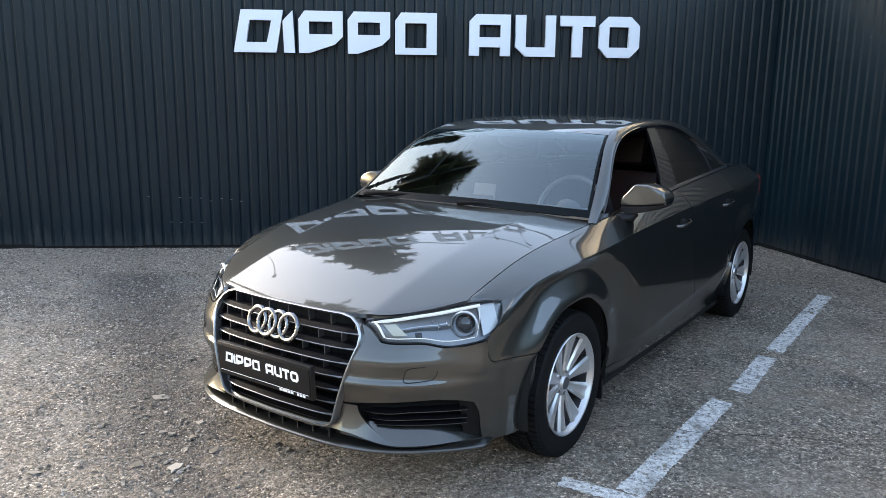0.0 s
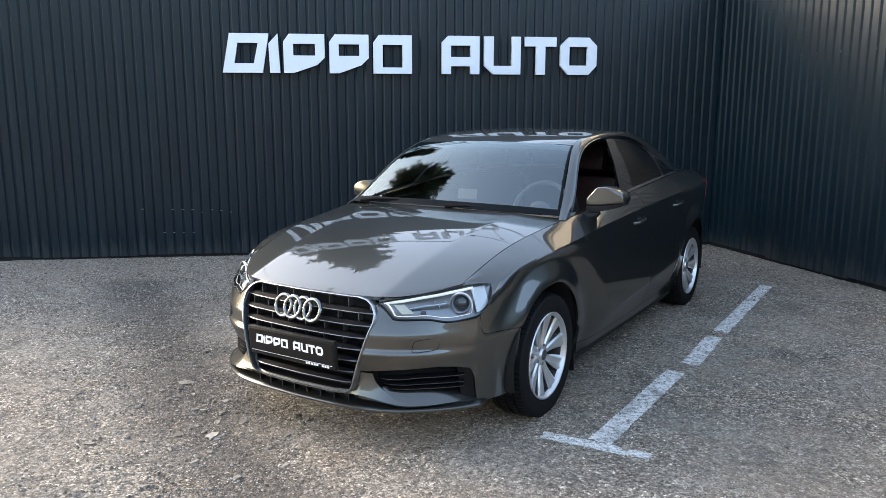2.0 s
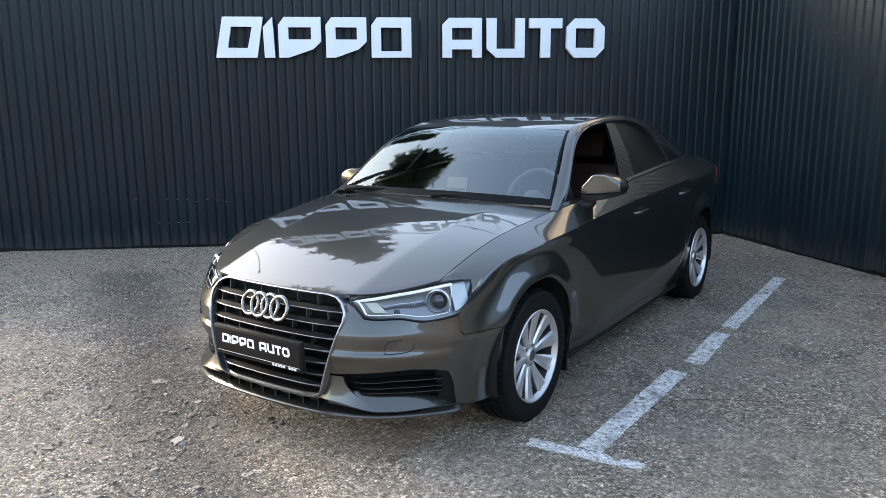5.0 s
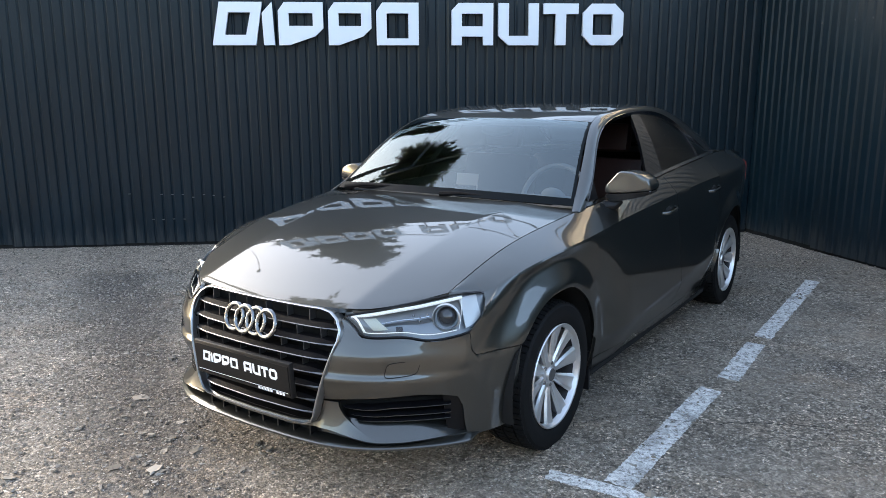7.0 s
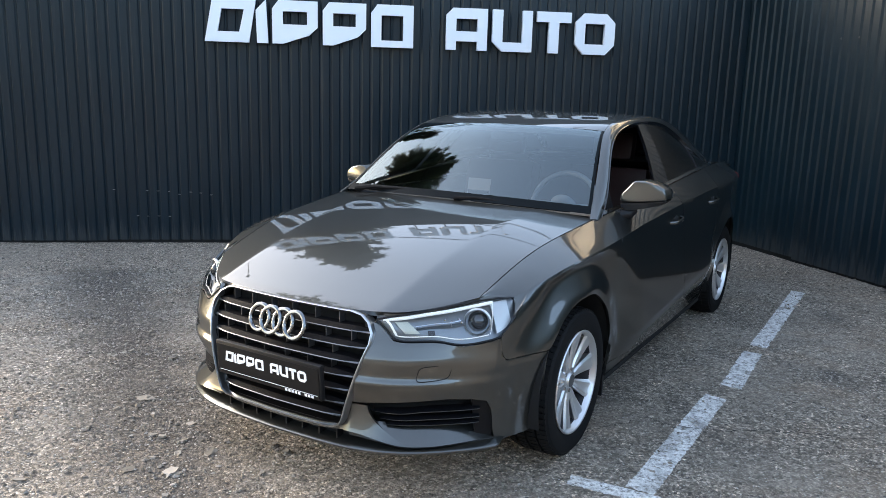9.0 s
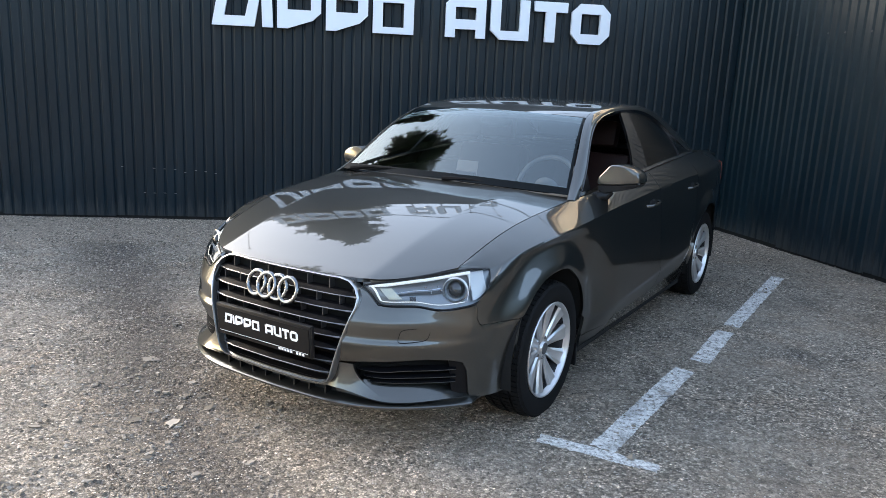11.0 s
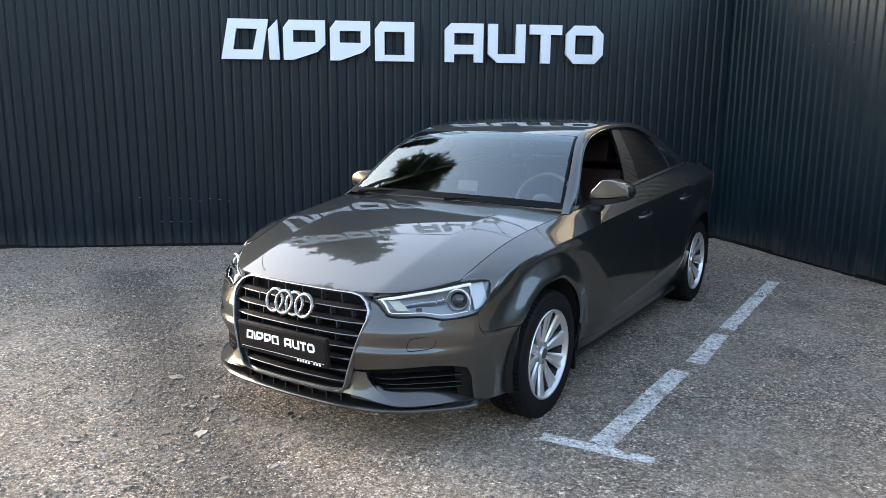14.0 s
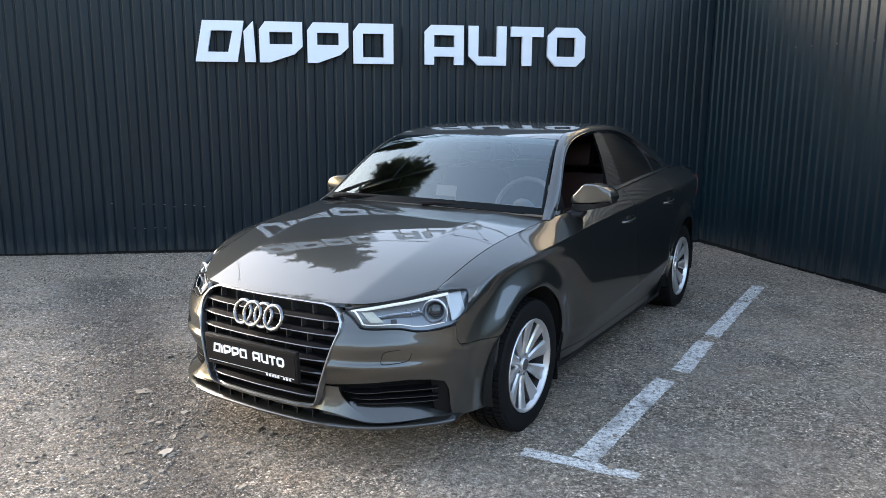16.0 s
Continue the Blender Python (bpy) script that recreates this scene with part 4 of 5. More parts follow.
def inner_pier(u, v):
    """Between grille and intake, flaring out at its foot into the splitter."""
    z = 0.262 + 0.104 * v
    s0 = s_at_y(grille_w(z) + 0.006)
    p = body_point(s0 + (0.0725 - s0) * u, z)
    if u < 0.35:
        a = body_point(s_at_y(grille_w(0.262) + 0.006), 0.262) + np.array([0.010, 0, 0])
        q = a + (np.array(shelf(0.0, 0.0)) - a) * (u / 0.35)
    else:
        q = np.array(shelf((u - 0.35) / 0.65 * 0.34, 0.0))
    w = (1 - v) ** 2.2
    return (p[0] + (q[0] - p[0]) * w, p[1] + (q[1] - p[1]) * w, z + (q[2] + 0.001 - 0.262) * w)


patch(inner_pier, 24, 20, gap=0, bm=bumper)


def bib(u, v):
    z = 0.262 + 0.022 * v
    return tuple(body_point(max(s_at_y(0.37) * u, 1e-5), z) + np.array([0.028 * (1 - smooth(0.55, 1.0, u)), 0, 0]))


patch(bib, 20, 2, gap=0, bm=bumper)
b2 = mirrored(bumper)
me2 = bpy.data.meshes.new("tmp")
b2.to_mesh(me2)
b2.free()
bumper.from_mesh(me2)
bpy.data.meshes.remove(me2)
front_bumper = part("front_bumper", bumper, PAINT, car, angle=40)


# lip below the bumper
LIP = [(-0.075, 0.228), (-0.03, 0.223), (-0.002, 0.2165), (0.004, 0.212), (0.003, 0.205), (-0.003, 0.201), (-0.09, 0.196)]


def lip(u, v):
    w = 2 * u - 1
    s = max(abs(w) * s_at_x(0.47), 1e-5)
    p = outline(s)
    d = outline(s + 0.004) - outline(max(s - 0.004, 0))
    d /= np.linalg.norm(d)
    n = np.array([d[1], -d[0]]) if s > 0.004 else np.array([1.0, 0.0])
    k = v * (len(LIP) - 1)
    i = min(int(k), len(LIP) - 2)
    o, z = np.array(LIP[i]) + (np.array(LIP[i + 1]) - np.array(LIP[i])) * (k - i)
    q = p + n * (o + 0.004 - 0.05 * smooth(0.9, 1.0, abs(w)))
    return (q[0], q[1] if w >= 0 else -q[1], z)


part("front_lip", patch(lip, 90, 12, gap=0, flange=0, out=(0.5, 0, -1)), PAINT, front_bumper, "body-coloured lower lip")


def lip_gap(u, v):
    w = 2 * u - 1
    s = max(abs(w) * s_at_x(0.5), 1e-5)
    p = body_point(s, 0.2)
    y = p[1] if w >= 0 else -p[1]
    return (p[0] - 0.055, y * 0.96, 0.175 + 0.10 * v)


part("lower_intake", patch(lip_gap, 50, 2, gap=0, flange=0), DARK, front_bumper, "dark gap above the lip")
for k in range(8):
    y = -0.28 + 0.08 * k
    x = body_point(s_at_y(abs(y) + 0.001), 0.2)[0]
    part("intake_fin", box(bmesh.new(), (x - 0.06, y - 0.003, 0.20), (x - 0.022, y + 0.003, 0.275)), BLACK, front_bumper)

# side air intakes
for sgn in (1, -1):
    def intake(u, v):
        s = S_F0 + (S_F1 - S_F0) * u
        p = body_point(s, 0.255 + (intake_top(s) - 0.255) * v)
        p[0] -= 0.065
        p[1] -= 0.04
        return tuple(p)
    bm = patch(intake, 16, 6, gap=0, flange=-0.05)
    back = part("air_intake", bm if sgn > 0 else mirrored(bm), DARK, front_bumper, "black air intake")
    for k in range(3):
        sa, za = ((0.0861, 0.300), (0.0816, 0.322), (0.0762, 0.348))[k]
        bm = bmesh.new()
        rows_ = []
        for i in range(25):
            u = i / 24
            tip = 0.25 + 0.75 * smooth(0.0, 0.16, u)
            s, z = sa + (0.150 - sa) * u, za + (0.004 if k == 2 else -0.002) * u - 0.010 * math.sin(math.pi * min(u * 2.2, 1)) * (k * 0.3)
            p = body_point(s, z)
            d = 0.030 * tip
            rows_.append([bm.verts.new(q) for q in ((p[0] - 0.003, p[1] - 0.003, z), (p[0] - 0.004, p[1] - 0.004, z - 0.0035 * tip), (p[0] - 0.006 - d, p[1] - 0.01 - d * 0.6, z - 0.006 * tip), (p[0] - 0.006 - d, p[1] - 0.01 - d * 0.6, z + 0.007 * tip), (p[0] - 0.008, p[1] - 0.007, z + 0.003 * tip))])
        for r0, r1 in zip(rows_, rows_[1:]):
            for q in range(5):
                f = bm.faces.new((r0[q], r0[(q + 1) % 5], r1[(q + 1) % 5], r1[q]))
                f.material_index = 1 if q == 0 else 0
        bm.faces.new(rows_[0])
        bmesh.ops.recalc_face_normals(bm, faces=bm.faces)
        part("intake_blade", bm if sgn > 0 else mirrored(bm), [SLAT, SATIN], back)

    def blank(u, v):
        s = S_F1 - 0.020 * (1 - u) + 0.004 * (0.5 - v)
        p = body_point(s, 0.235 + 0.15 * v - 0.02 * u * v)
        return (p[0] - 0.018 + 0.014 * u, p[1] - 0.014 + 0.010 * u, p[2])
    bm = patch(blank, 6, 8, gap=0)
    part("intake_cover", bm if sgn > 0 else mirrored(bm), PLATE, back)

    # washer cover, outlined by a thin dark seam
    def washer(k):
        a = 2 * math.pi * k / 40
        c, s_ = math.cos(a), math.sin(a)
        r = (abs(c) ** 5 + abs(s_) ** 5) ** -0.2
        yy, zz = 0.612 + 0.046 * r * c + 0.25 * 0.024 * r * s_, 0.506 + 0.027 * r * s_ + 0.10 * 0.047 * r * c
        return body_point(s_at_y(yy + 0.012), zz) + np.array([0.0022, 0.0018, 0])
    bm = tube([washer(k) for k in range(40)], 0.0016, True, 6)
    part("washer_cover_seam", bm if sgn > 0 else mirrored(bm), DARK, front_bumper)

# grille
def grille_outline(n=120, grow=0.0):
    pts = [(-0.30, 0.707), (0.30, 0.707), (0.345, 0.699), (0.378, 0.679), (0.402, 0.645), (0.404, 0.61), (0.318, 0.32), (0.305, 0.296), (0.275, 0.283), (-0.275, 0.283), (-0.305, 0.296), (-0.318, 0.32), (-0.404, 0.61), (-0.402, 0.645), (-0.378, 0.679), (-0.345, 0.699)]
    res = []
    for i, (a, b) in enumerate(zip(pts, pts[1:] + pts[:1])):
        d = math.hypot(b[0] - a[0], b[1] - a[1])
        m = max(1, int(d / 0.025))
        for k in range(m):
            y, z = a[0] + (b[0] - a[0]) * k / m, a[1] + (b[1] - a[1]) * k / m
            zc = 0.49
            res.append((y * (1 + grow), zc - 0.008 + (z - zc) * (1 + grow)))
    return res


def ring_between(o1, o2, bm=None):
    bm = bm or bmesh.new()
    a = [bm.verts.new(p) for p in o1]
    b = [bm.verts.new(p) for p in o2]
    for i in range(len(a)):
        j = (i + 1) % len(a)
        bm.faces.new((a[i], a[j], b[j], b[i]))
    return bm


grille = bmesh.new()
prof = [(0.012, -0.03), (0.011, 0.003), (0.006, 0.008), (-0.003, 0.008), (-0.009, 0.001), (-0.012, -0.03)]
loops = []
for grow, out in prof:
    loops.append([Vector(nose(y, z, out)) for y, z in grille_outline(grow=grow)])
for l1, l2 in zip(loops, loops[1:]):
    ring_between(l1, l2, grille)
bmesh.ops.recalc_face_normals(grille, faces=grille.faces)
front_grille = part("radiator_grille", grille, SATIN_CHROME, car, "large single-frame grille with a chrome surround", angle=40)
bm = bmesh.new()
bm.faces.new([bm.verts.new(nose(y, z, -0.075)) for y, z in grille_outline()])
bmesh.ops.triangulate(bm, faces=bm.faces)
part("grille_backing", bm, DARK, front_grille)
bm = ring_between([nose(y, z, -0.028) for y, z in grille_outline(grow=-0.01)], [nose(y, z, -0.075) for y, z in grille_outline(grow=-0.01)])
part("grille_recess", bm, BLACK, front_grille)
SLATS = [0.322, 0.372, 0.425, 0.478, 0.531, 0.584, 0.637]
for z in SLATS:
    half = grille_w(z) - 0.008
    bm = bmesh.new()
    rows = []
    n = 40
    for i in range(n + 1):
        y = (2 * i / n - 1) * half
        tip = smooth(half, half - 0.07, abs(y))
        th = 0.005 + 0.008 * tip
        x = nose(y, z)[0]
        rows.append([bm.verts.new(q) for q in ((x - 0.008 - 0.010 * (1 - tip), y, z - 0.0015), (x - 0.006 - 0.010 * (1 - tip), y, z - 0.0045), (x - 0.010, y, z - 0.006), (x - 0.06, y, z - 0.006), (x - 0.06, y, z + th), (x - 0.022, y, z + th))])
    for r0, r1 in zip(rows, rows[1:]):
        for k in range(6):
            f = bm.faces.new((r0[k], r0[(k + 1) % 6], r1[(k + 1) % 6], r1[k]))
            f.material_index = 1 if k in (0, 1) else 0
    bmesh.ops.recalc_face_normals(bm, faces=bm.faces)
    part("slat", bm, [SLAT, SATIN], front_grille, "black slat with a bright front edge")
for z0, z1 in zip(SLATS[3:] , SLATS[4:] + [0.69]):
    for k in range(7):
        y = -0.33 + 0.11 * k + (0.03 if int(z0 * 100) % 2 else -0.012)
        if abs(y) < grille_w(z0) - 0.02:
            x = nose(y, z0)[0]
            bm = box(bmesh.new(), (x - 0.06, y - 0.0015, z0), (x - 0.03, y + 0.0015, z1))
            part("divider", bm, SATIN, front_grille)

# four plain chrome rings
for k in range(4):
    y = -0.088 + 0.0600 * k
    x = nose(0, 0.623)[0] + 0.018
    bm = tube([(x + 0.004 * (k % 2) - 0.048 * math.sin(a) * 0.30, y + 0.048 * math.cos(a), 0.626 + 0.048 * math.sin(a)) for a in (2 * math.pi * i / 48 for i in range(48))], 0.0088, True, 10)
    part("badge_ring", bm, RING, front_grille, "chrome badge ring")

# plate holder and show plate
px = nose(0.2, 0.43)[0] + 0.038
bm = box(bmesh.new(), (-0.010, -0.266, -0.066), (0.012, 0.266, 0.070), bevel=0.004)
holder = part("plate_holder", bm, BLACK, car, "black plate holder with a show plate")
holder.matrix_local = pose(px, 0.008, 0.454, 0, 4, 0)
bm = box(bmesh.new(), (0.012, -0.258, -0.056), (0.0145, 0.258, 0.058))
part("show_plate", bm, PLATE, holder, "gloss black show plate with white shapes")
for x, o, holes in shapes():
    bm = plate_mesh(o, holes, 0.0415, 0.001)
    bmesh.ops.transform(bm, matrix=Matrix(((0, 1, 0, 0.0146), (1, 0, 0, 0), (0, 0, 1, 0), (0, 0, 0, 1))), verts=bm.verts)
    bmesh.ops.translate(bm, verts=bm.verts, vec=(0, (x - 5.2) * 0.0415, -0.006))
    bmesh.ops.recalc_face_normals(bm, faces=bm.faces)
    part("plate_shape", bm, SIGN_WHITE, holder)
bm = box(bmesh.new(), (0.0146, -0.25, -0.0475), (0.0156, 0.25, -0.0460))
part("plate_rule", bm, SIGN_WHITE, holder)
for k in range(9):
    bm = box(bmesh.new(), (0.0146, 0.092 + 0.016 * k, -0.060), (0.0156, 0.103 + 0.016 * k, -0.050))
    if k != 5:
        part("plate_bar", bm, SIGN_WHITE, holder)

# headlamps

def lamp(u, v, depth=0.0):
    a, b = lamp_low(u), lamp_top(u)
    p = a + (b - a) * v
    n = np.array([0.72, 0.62, 0.3])
    return p + n * (0.010 * math.sin(math.pi * v) - depth)


for sgn in (1, -1):
    flipm = (lambda b: b) if sgn > 0 else mirrored
    head = part("headlamp", flipm(patch(lambda u, v: tuple(lamp(u, v)), 48, 14, gap=0.004, flange=0)), CLEAR, car, "clear headlamp with a white running-light strip")
    head.visible_shadow = False
    part("lamp_housing", flipm(patch(lambda u, v: tuple(lamp(u, v, 0.050 * math.sin(math.pi * min(max(u, 0.03), 0.97)) ** 0.4)), 40, 10, gap=0, flange=-0.013)), LAMP_SILVER, head, "smoky silver lamp housing")
    rim = [lamp(u, 1, 0.004) for u in np.linspace(0, 0.985, 40)] + [lamp(u, 0, 0.004) for u in np.linspace(1.0, 0.01, 60)]
    part("lamp_seal", flipm(tube(rim, 0.0040, True, 6)), BLACK, head, "black lamp seal")

    def guide(name, u0, v0, u1, v1, width, depth, mat, label="", n=24):
        """A slim light guide along a line of the lamp."""
        pts = [Vector(lamp(u0 + (u1 - u0) * k / n, v0 + (v1 - v0) * k / n, depth)) for k in range(n + 1)]
        part(name, flipm(tube(pts, width, False, 8)), mat, head, label)
    guide("running_light", 0.04, 0.87, 0.82, 0.88, 0.0066, 0.014, LAMP_STRIP, "white running-light strip")
    guide("running_light", 0.05, 0.84, 0.155, 0.16, 0.0042, 0.014, LAMP_STRIP)
    guide("running_light", 0.155, 0.16, 0.40, 0.15, 0.0020, 0.014, LAMP_STRIP)
    guide("running_light", 0.40, 0.15, 0.68, 0.13, 0.0018, 0.014, LAMP_STRIP)
    guide("running_light", 0.69, 0.13, 0.82, 0.86, 0.0010, 0.014, LAMP_STRIP)
    part("lamp_side_panel", flipm(patch(lambda u, v: tuple(lamp(0.80 + 0.14 * v - 0.07 * (1 - u), 0.10 + 0.78 * u, 0.016)), 10, 5, gap=0, flange=0.006)), LAMP_WHITE, head, "pale grey reflector at the lamp's outer end")
    part("lamp_step", flipm(patch(lambda u, v: tuple(lamp(0.13 + 0.085 * v + 0.075 * (1 - u), 0.26 + 0.46 * u, 0.022)), 6, 4, gap=0, flange=0.004)), LAMP_WARM, head, "cream reflector beside the running light")
    part("lamp_shelf", flipm(patch(lambda u, v: tuple(lamp(0.27 + 0.30 * u, 0.36 + 0.1 * u + 0.10 * v, 0.044 - 0.018 * v)), 12, 3, gap=0, flange=0.004)), LAMP_SILVER, head, "stepped silver reflector")
    guide("lamp_blade", 0.25, 0.50, 0.56, 0.60, 0.0026, 0.028, CHROME, "slim chrome blade")
    for u, v in ((0.46, 0.66), (0.50, 0.60), (0.55, 0.64), (0.49, 0.5), (0.56, 0.54)):
        bm = bmesh.new()
        bmesh.ops.create_icosphere(bm, subdivisions=1, radius=0.0055, matrix=Matrix.Translation(lamp(u, v, 0.028)))
        part("lamp_stud", flipm(bm), CHROME, head)
    part("lamp_vent", flipm(patch(lambda u, v: tuple(lamp(0.335 + 0.04 * u, 0.14 + 0.2 * v, 0.018)), 2, 2, gap=0, flange=0.004)), STEEL_FRAME, head)
    c = Vector(lamp(0.665, 0.50, 0.040))
    bm = lathe([(0.052, 0.016), (0.051, 0.024), (0.047, 0.026), (0.044, 0.018), (0.043, 0.0)], 40, "x")
    bmesh.ops.recalc_face_normals(bm, faces=bm.faces)
    bmesh.ops.transform(bm, matrix=pose(c.x, c.y, c.z, 0, -6, 24), verts=bm.verts)
    part("projector_ring", flipm(bm), ALLOY, head, "chrome projector ring")
    bm = bmesh.new()
    bmesh.ops.create_uvsphere(bm, u_segments=28, v_segments=16, radius=0.038)
    bmesh.ops.transform(bm, matrix=pose(c.x, c.y, c.z), verts=bm.verts)
    part("projector_lens", flipm(bm), PROJECTOR, head, "dark glass projector lens")


# ---- wheels ----
def tyre_mesh():
    bm = lathe([(0.208, -0.085), (0.222, -0.098), (0.255, -0.106), (0.288, -0.100), (0.297, -0.090), (0.2990, -0.06), (0.3000, 0.0), (0.2990, 0.06), (0.297, 0.090), (0.288, 0.100), (0.255, 0.106), (0.222, 0.098), (0.208, 0.085)], 96)
    # tread blocks
    for k in range(72):
        for lo, hi, tw in ((-0.092, -0.055, 0.5), (-0.045, -0.008, -0.2), (0.008, 0.045, 0.2), (0.055, 0.092, -0.5)):
            a0, a1 = 2 * math.pi * k / 72, 2 * math.pi * (k + 0.78) / 72
            ring = []
            for r0, r1 in ((0.294, 0.294), (0.3085, 0.3075)):
                for aa, y in ((a0, lo), (a1, lo), (a1 + tw * 0.03, hi), (a0 + tw * 0.03, hi)):
                    e = max(0, abs(y) - 0.06) / 0.032
                    rr = r0 - 0.0065 * e * e
                    ring.append(bm.verts.new((rr * math.cos(aa), y, rr * math.sin(aa))))
            for f in ((4, 5, 6, 7), (0, 1, 5, 4), (1, 2, 6, 5), (2, 3, 7, 6), (3, 0, 4, 7)):
                bm.faces.new([ring[i] for i in f])
    bmesh.ops.recalc_face_normals(bm, faces=bm.faces)
    return bm


def wheel(m, label):
    w = new("wheel")
    w.parent, w.matrix_local = car, m
    tagged(w, label)
    part("tyre", tyre_mesh(), RUBBER, w, "black road tyre")
    bm = lathe([(0.216, 0.098), (0.213, 0.102), (0.208, 0.100), (0.203, 0.090), (0.199, 0.074)], 72)
    bmesh.ops.recalc_face_normals(bm, faces=bm.faces)
    part("rim", bm, ALLOY, w, "silver alloy rim")
    # inner barrel set darker than the lip, so the spoke gaps read near-black
    bm = lathe([(0.199, 0.074), (0.196, 0.060), (0.190, -0.09)], 72)
    part("rim_barrel", bm, STEEL_FRAME, w, "dark inner barrel")
    for k in range(10):
        bm = bmesh.new()
        rows = []
        for i in range(9):
            r = 0.052 + (0.204 - 0.052) * i / 8
            half = 0.0150 + 0.026 * (i / 8) ** 1.1
            dish = 0.060 + 0.022 * (i / 8) ** 1.5
            rows.append([bm.verts.new(q) for q in ((r, dish - 0.03, -half * 0.8), (r, dish - 0.004, -half), (r, dish + 0.004, -half * 0.62), (r, dish - 0.001, 0), (r, dish + 0.004, half * 0.62), (r, dish - 0.004, half), (r, dish - 0.03, half * 0.8))])
        for a, b in zip(rows, rows[1:]):
            for j in range(7):
                bm.faces.new((a[j], a[(j + 1) % 7], b[(j + 1) % 7], b[j]))
        bm.faces.new(rows[-1])
        bmesh.ops.recalc_face_normals(bm, faces=bm.faces)
        bmesh.ops.transform(bm, matrix=Matrix.Rotation(2 * math.pi * (k + 0.25) / 10, 4, "Y"), verts=bm.verts)
        part("spoke", bm, ALLOY, w)
    bm = lathe([(0.0, 0.072), (0.028, 0.072), (0.031, 0.068), (0.033, 0.062), (0.060, 0.058), (0.068, 0.045), (0.07, 0.02)], 40)
    bmesh.ops.recalc_face_normals(bm, faces=bm.faces)
    part("hub", bm, ALLOY, w)
    bm = lathe([(0.0, 0.0745), (0.025, 0.0745), (0.027, 0.072)], 32)
    bmesh.ops.recalc_face_normals(bm, faces=bm.faces)
    part("centre_cap", bm, SATIN, w, "grey centre cap with small rings")
    for k in range(5):
        a = 2 * math.pi * (k + 0.6) / 5
        bm = lathe([(0.0, 0.064), (0.007, 0.064), (0.009, 0.060), (0.009, 0.045)], 12)
        bmesh.ops.translate(bm, verts=bm.verts, vec=(0.048 * math.cos(a), 0, 0.048 * math.sin(a)))
        bmesh.ops.recalc_face_normals(bm, faces=bm.faces)
        part("wheel_bolt", bm, STEEL, w)
    bm = lathe([(0.03, 0.0), (0.15, 0.0), (0.152, -0.01), (0.15, -0.02), (0.03, -0.02)], 48)
    bmesh.ops.recalc_face_normals(bm, faces=bm.faces)
    part("brake_disc", bm, STEEL, w, "worn steel brake disc")
    bm = lathe([(0.0, -0.05), (0.19, -0.05), (0.19, -0.06), (0.0, -0.06)], 32)
    bmesh.ops.recalc_face_normals(bm, faces=bm.faces)
    part("wheel_back", bm, DARK, w)
    return w


for x in (0.0, -BASE):
    wheel(pose(x, 0.778, HUB_Z, 0, 20 if x else 0, 0) @ Matrix.Diagonal((1.03, 1, 1.03, 1)), "silver ten-spoke alloy wheel with a black tyre")
    wheel(pose(x, -0.778, HUB_Z, 0, 0, 180) @ Matrix.Diagonal((1.03, 1, 1.03, 1)), "silver ten-spoke alloy wheel with a black tyre")

# arch liners, underside
for x in (0.0, -BASE):
    bm = bmesh.new()
    rows = []
    for i in range(25):
        a = math.radians(-16 + 212 * i / 24)
        rows.append([bm.verts.new((x + 0.372 * math.cos(a), y, 0.32 + 0.372 * math.sin(a))) for y in (0.52, 0.872)])
    for a, b in zip(rows, rows[1:]):
        bm.faces.new((a[0], a[1], b[1], b[0]))
    bm.faces.new([r[0] for r in rows])
    both("arch_liner", bm, DARK, car)
bm = box(bmesh.new(), (-3.4, -0.72, 0.16), (-3.02, 0.72, 0.5))
box(bm, (-2.24, -0.80, 0.155), (-0.40, 0.80, 0.27))
box(bm, (0.38, -0.52, 0.19), (0.66, 0.52, 0.5))
box(bm, (-3.4, -0.51, 0.2), (0.5, 0.51, 0.45))
box(bm, (-2.26, -0.83, 0.150), (-0.37, 0.83, 0.172))
box(bm, (-3.40, -0.56, 0.152), (-2.26, 0.56, 0.176))
box(bm, (-0.37, -0.56, 0.152), (0.37, 0.56, 0.176))
box(bm, (0.37, -0.60, 0.205), (0.62, 0.60, 0.225))
part("underbody", bm, DARK, car)
bm = box(bmesh.new(), (-0.372, 0.72, 0.115), (-0.354, 0.862, 0.30), bevel=0.006)
both("mud_flap", bm, BLACK, car, "black rubber mud flap")

# door handles
def handle_at(x, parent_l, parent_r):
    for sgn, dr in ((1, parent_l), (-1, parent_r)):
        z = crease_z(x) - 0.070
        y = flank(x, z)[1]
        pts = [(x + 0.095, y - 0.004, z - 0.006), (x + 0.075, y + 0.020, z - 0.004), (x, y + 0.026, z), (x - 0.075, y + 0.018, z + 0.004), (x - 0.095, y - 0.004, z + 0.006)]
        c = curve3(pts)
        bm = tube([c(k / 16) for k in range(17)], 0.0088, False, 10, flat=0.8)
        h = part("handle", bm if sgn > 0 else mirrored(bm), PAINT, dr, "body-coloured pull handle")
        # near-black dome standing in for the shaded hollow behind the handle
        bm = bmesh.new()
        bmesh.ops.create_uvsphere(bm, u_segments=20, v_segments=10, radius=1)
        bmesh.ops.transform(bm, matrix=Matrix.LocRotScale((x, y - 0.004, z - 0.004), None, (0.062, 0.007, 0.030)), verts=bm.verts)
        part("handle_recess_shade", bm if sgn > 0 else mirrored(bm), DARK, dr)


handle_at(-1.29, f_l, f_r)
handle_at(-2.13, r_l, r_r)

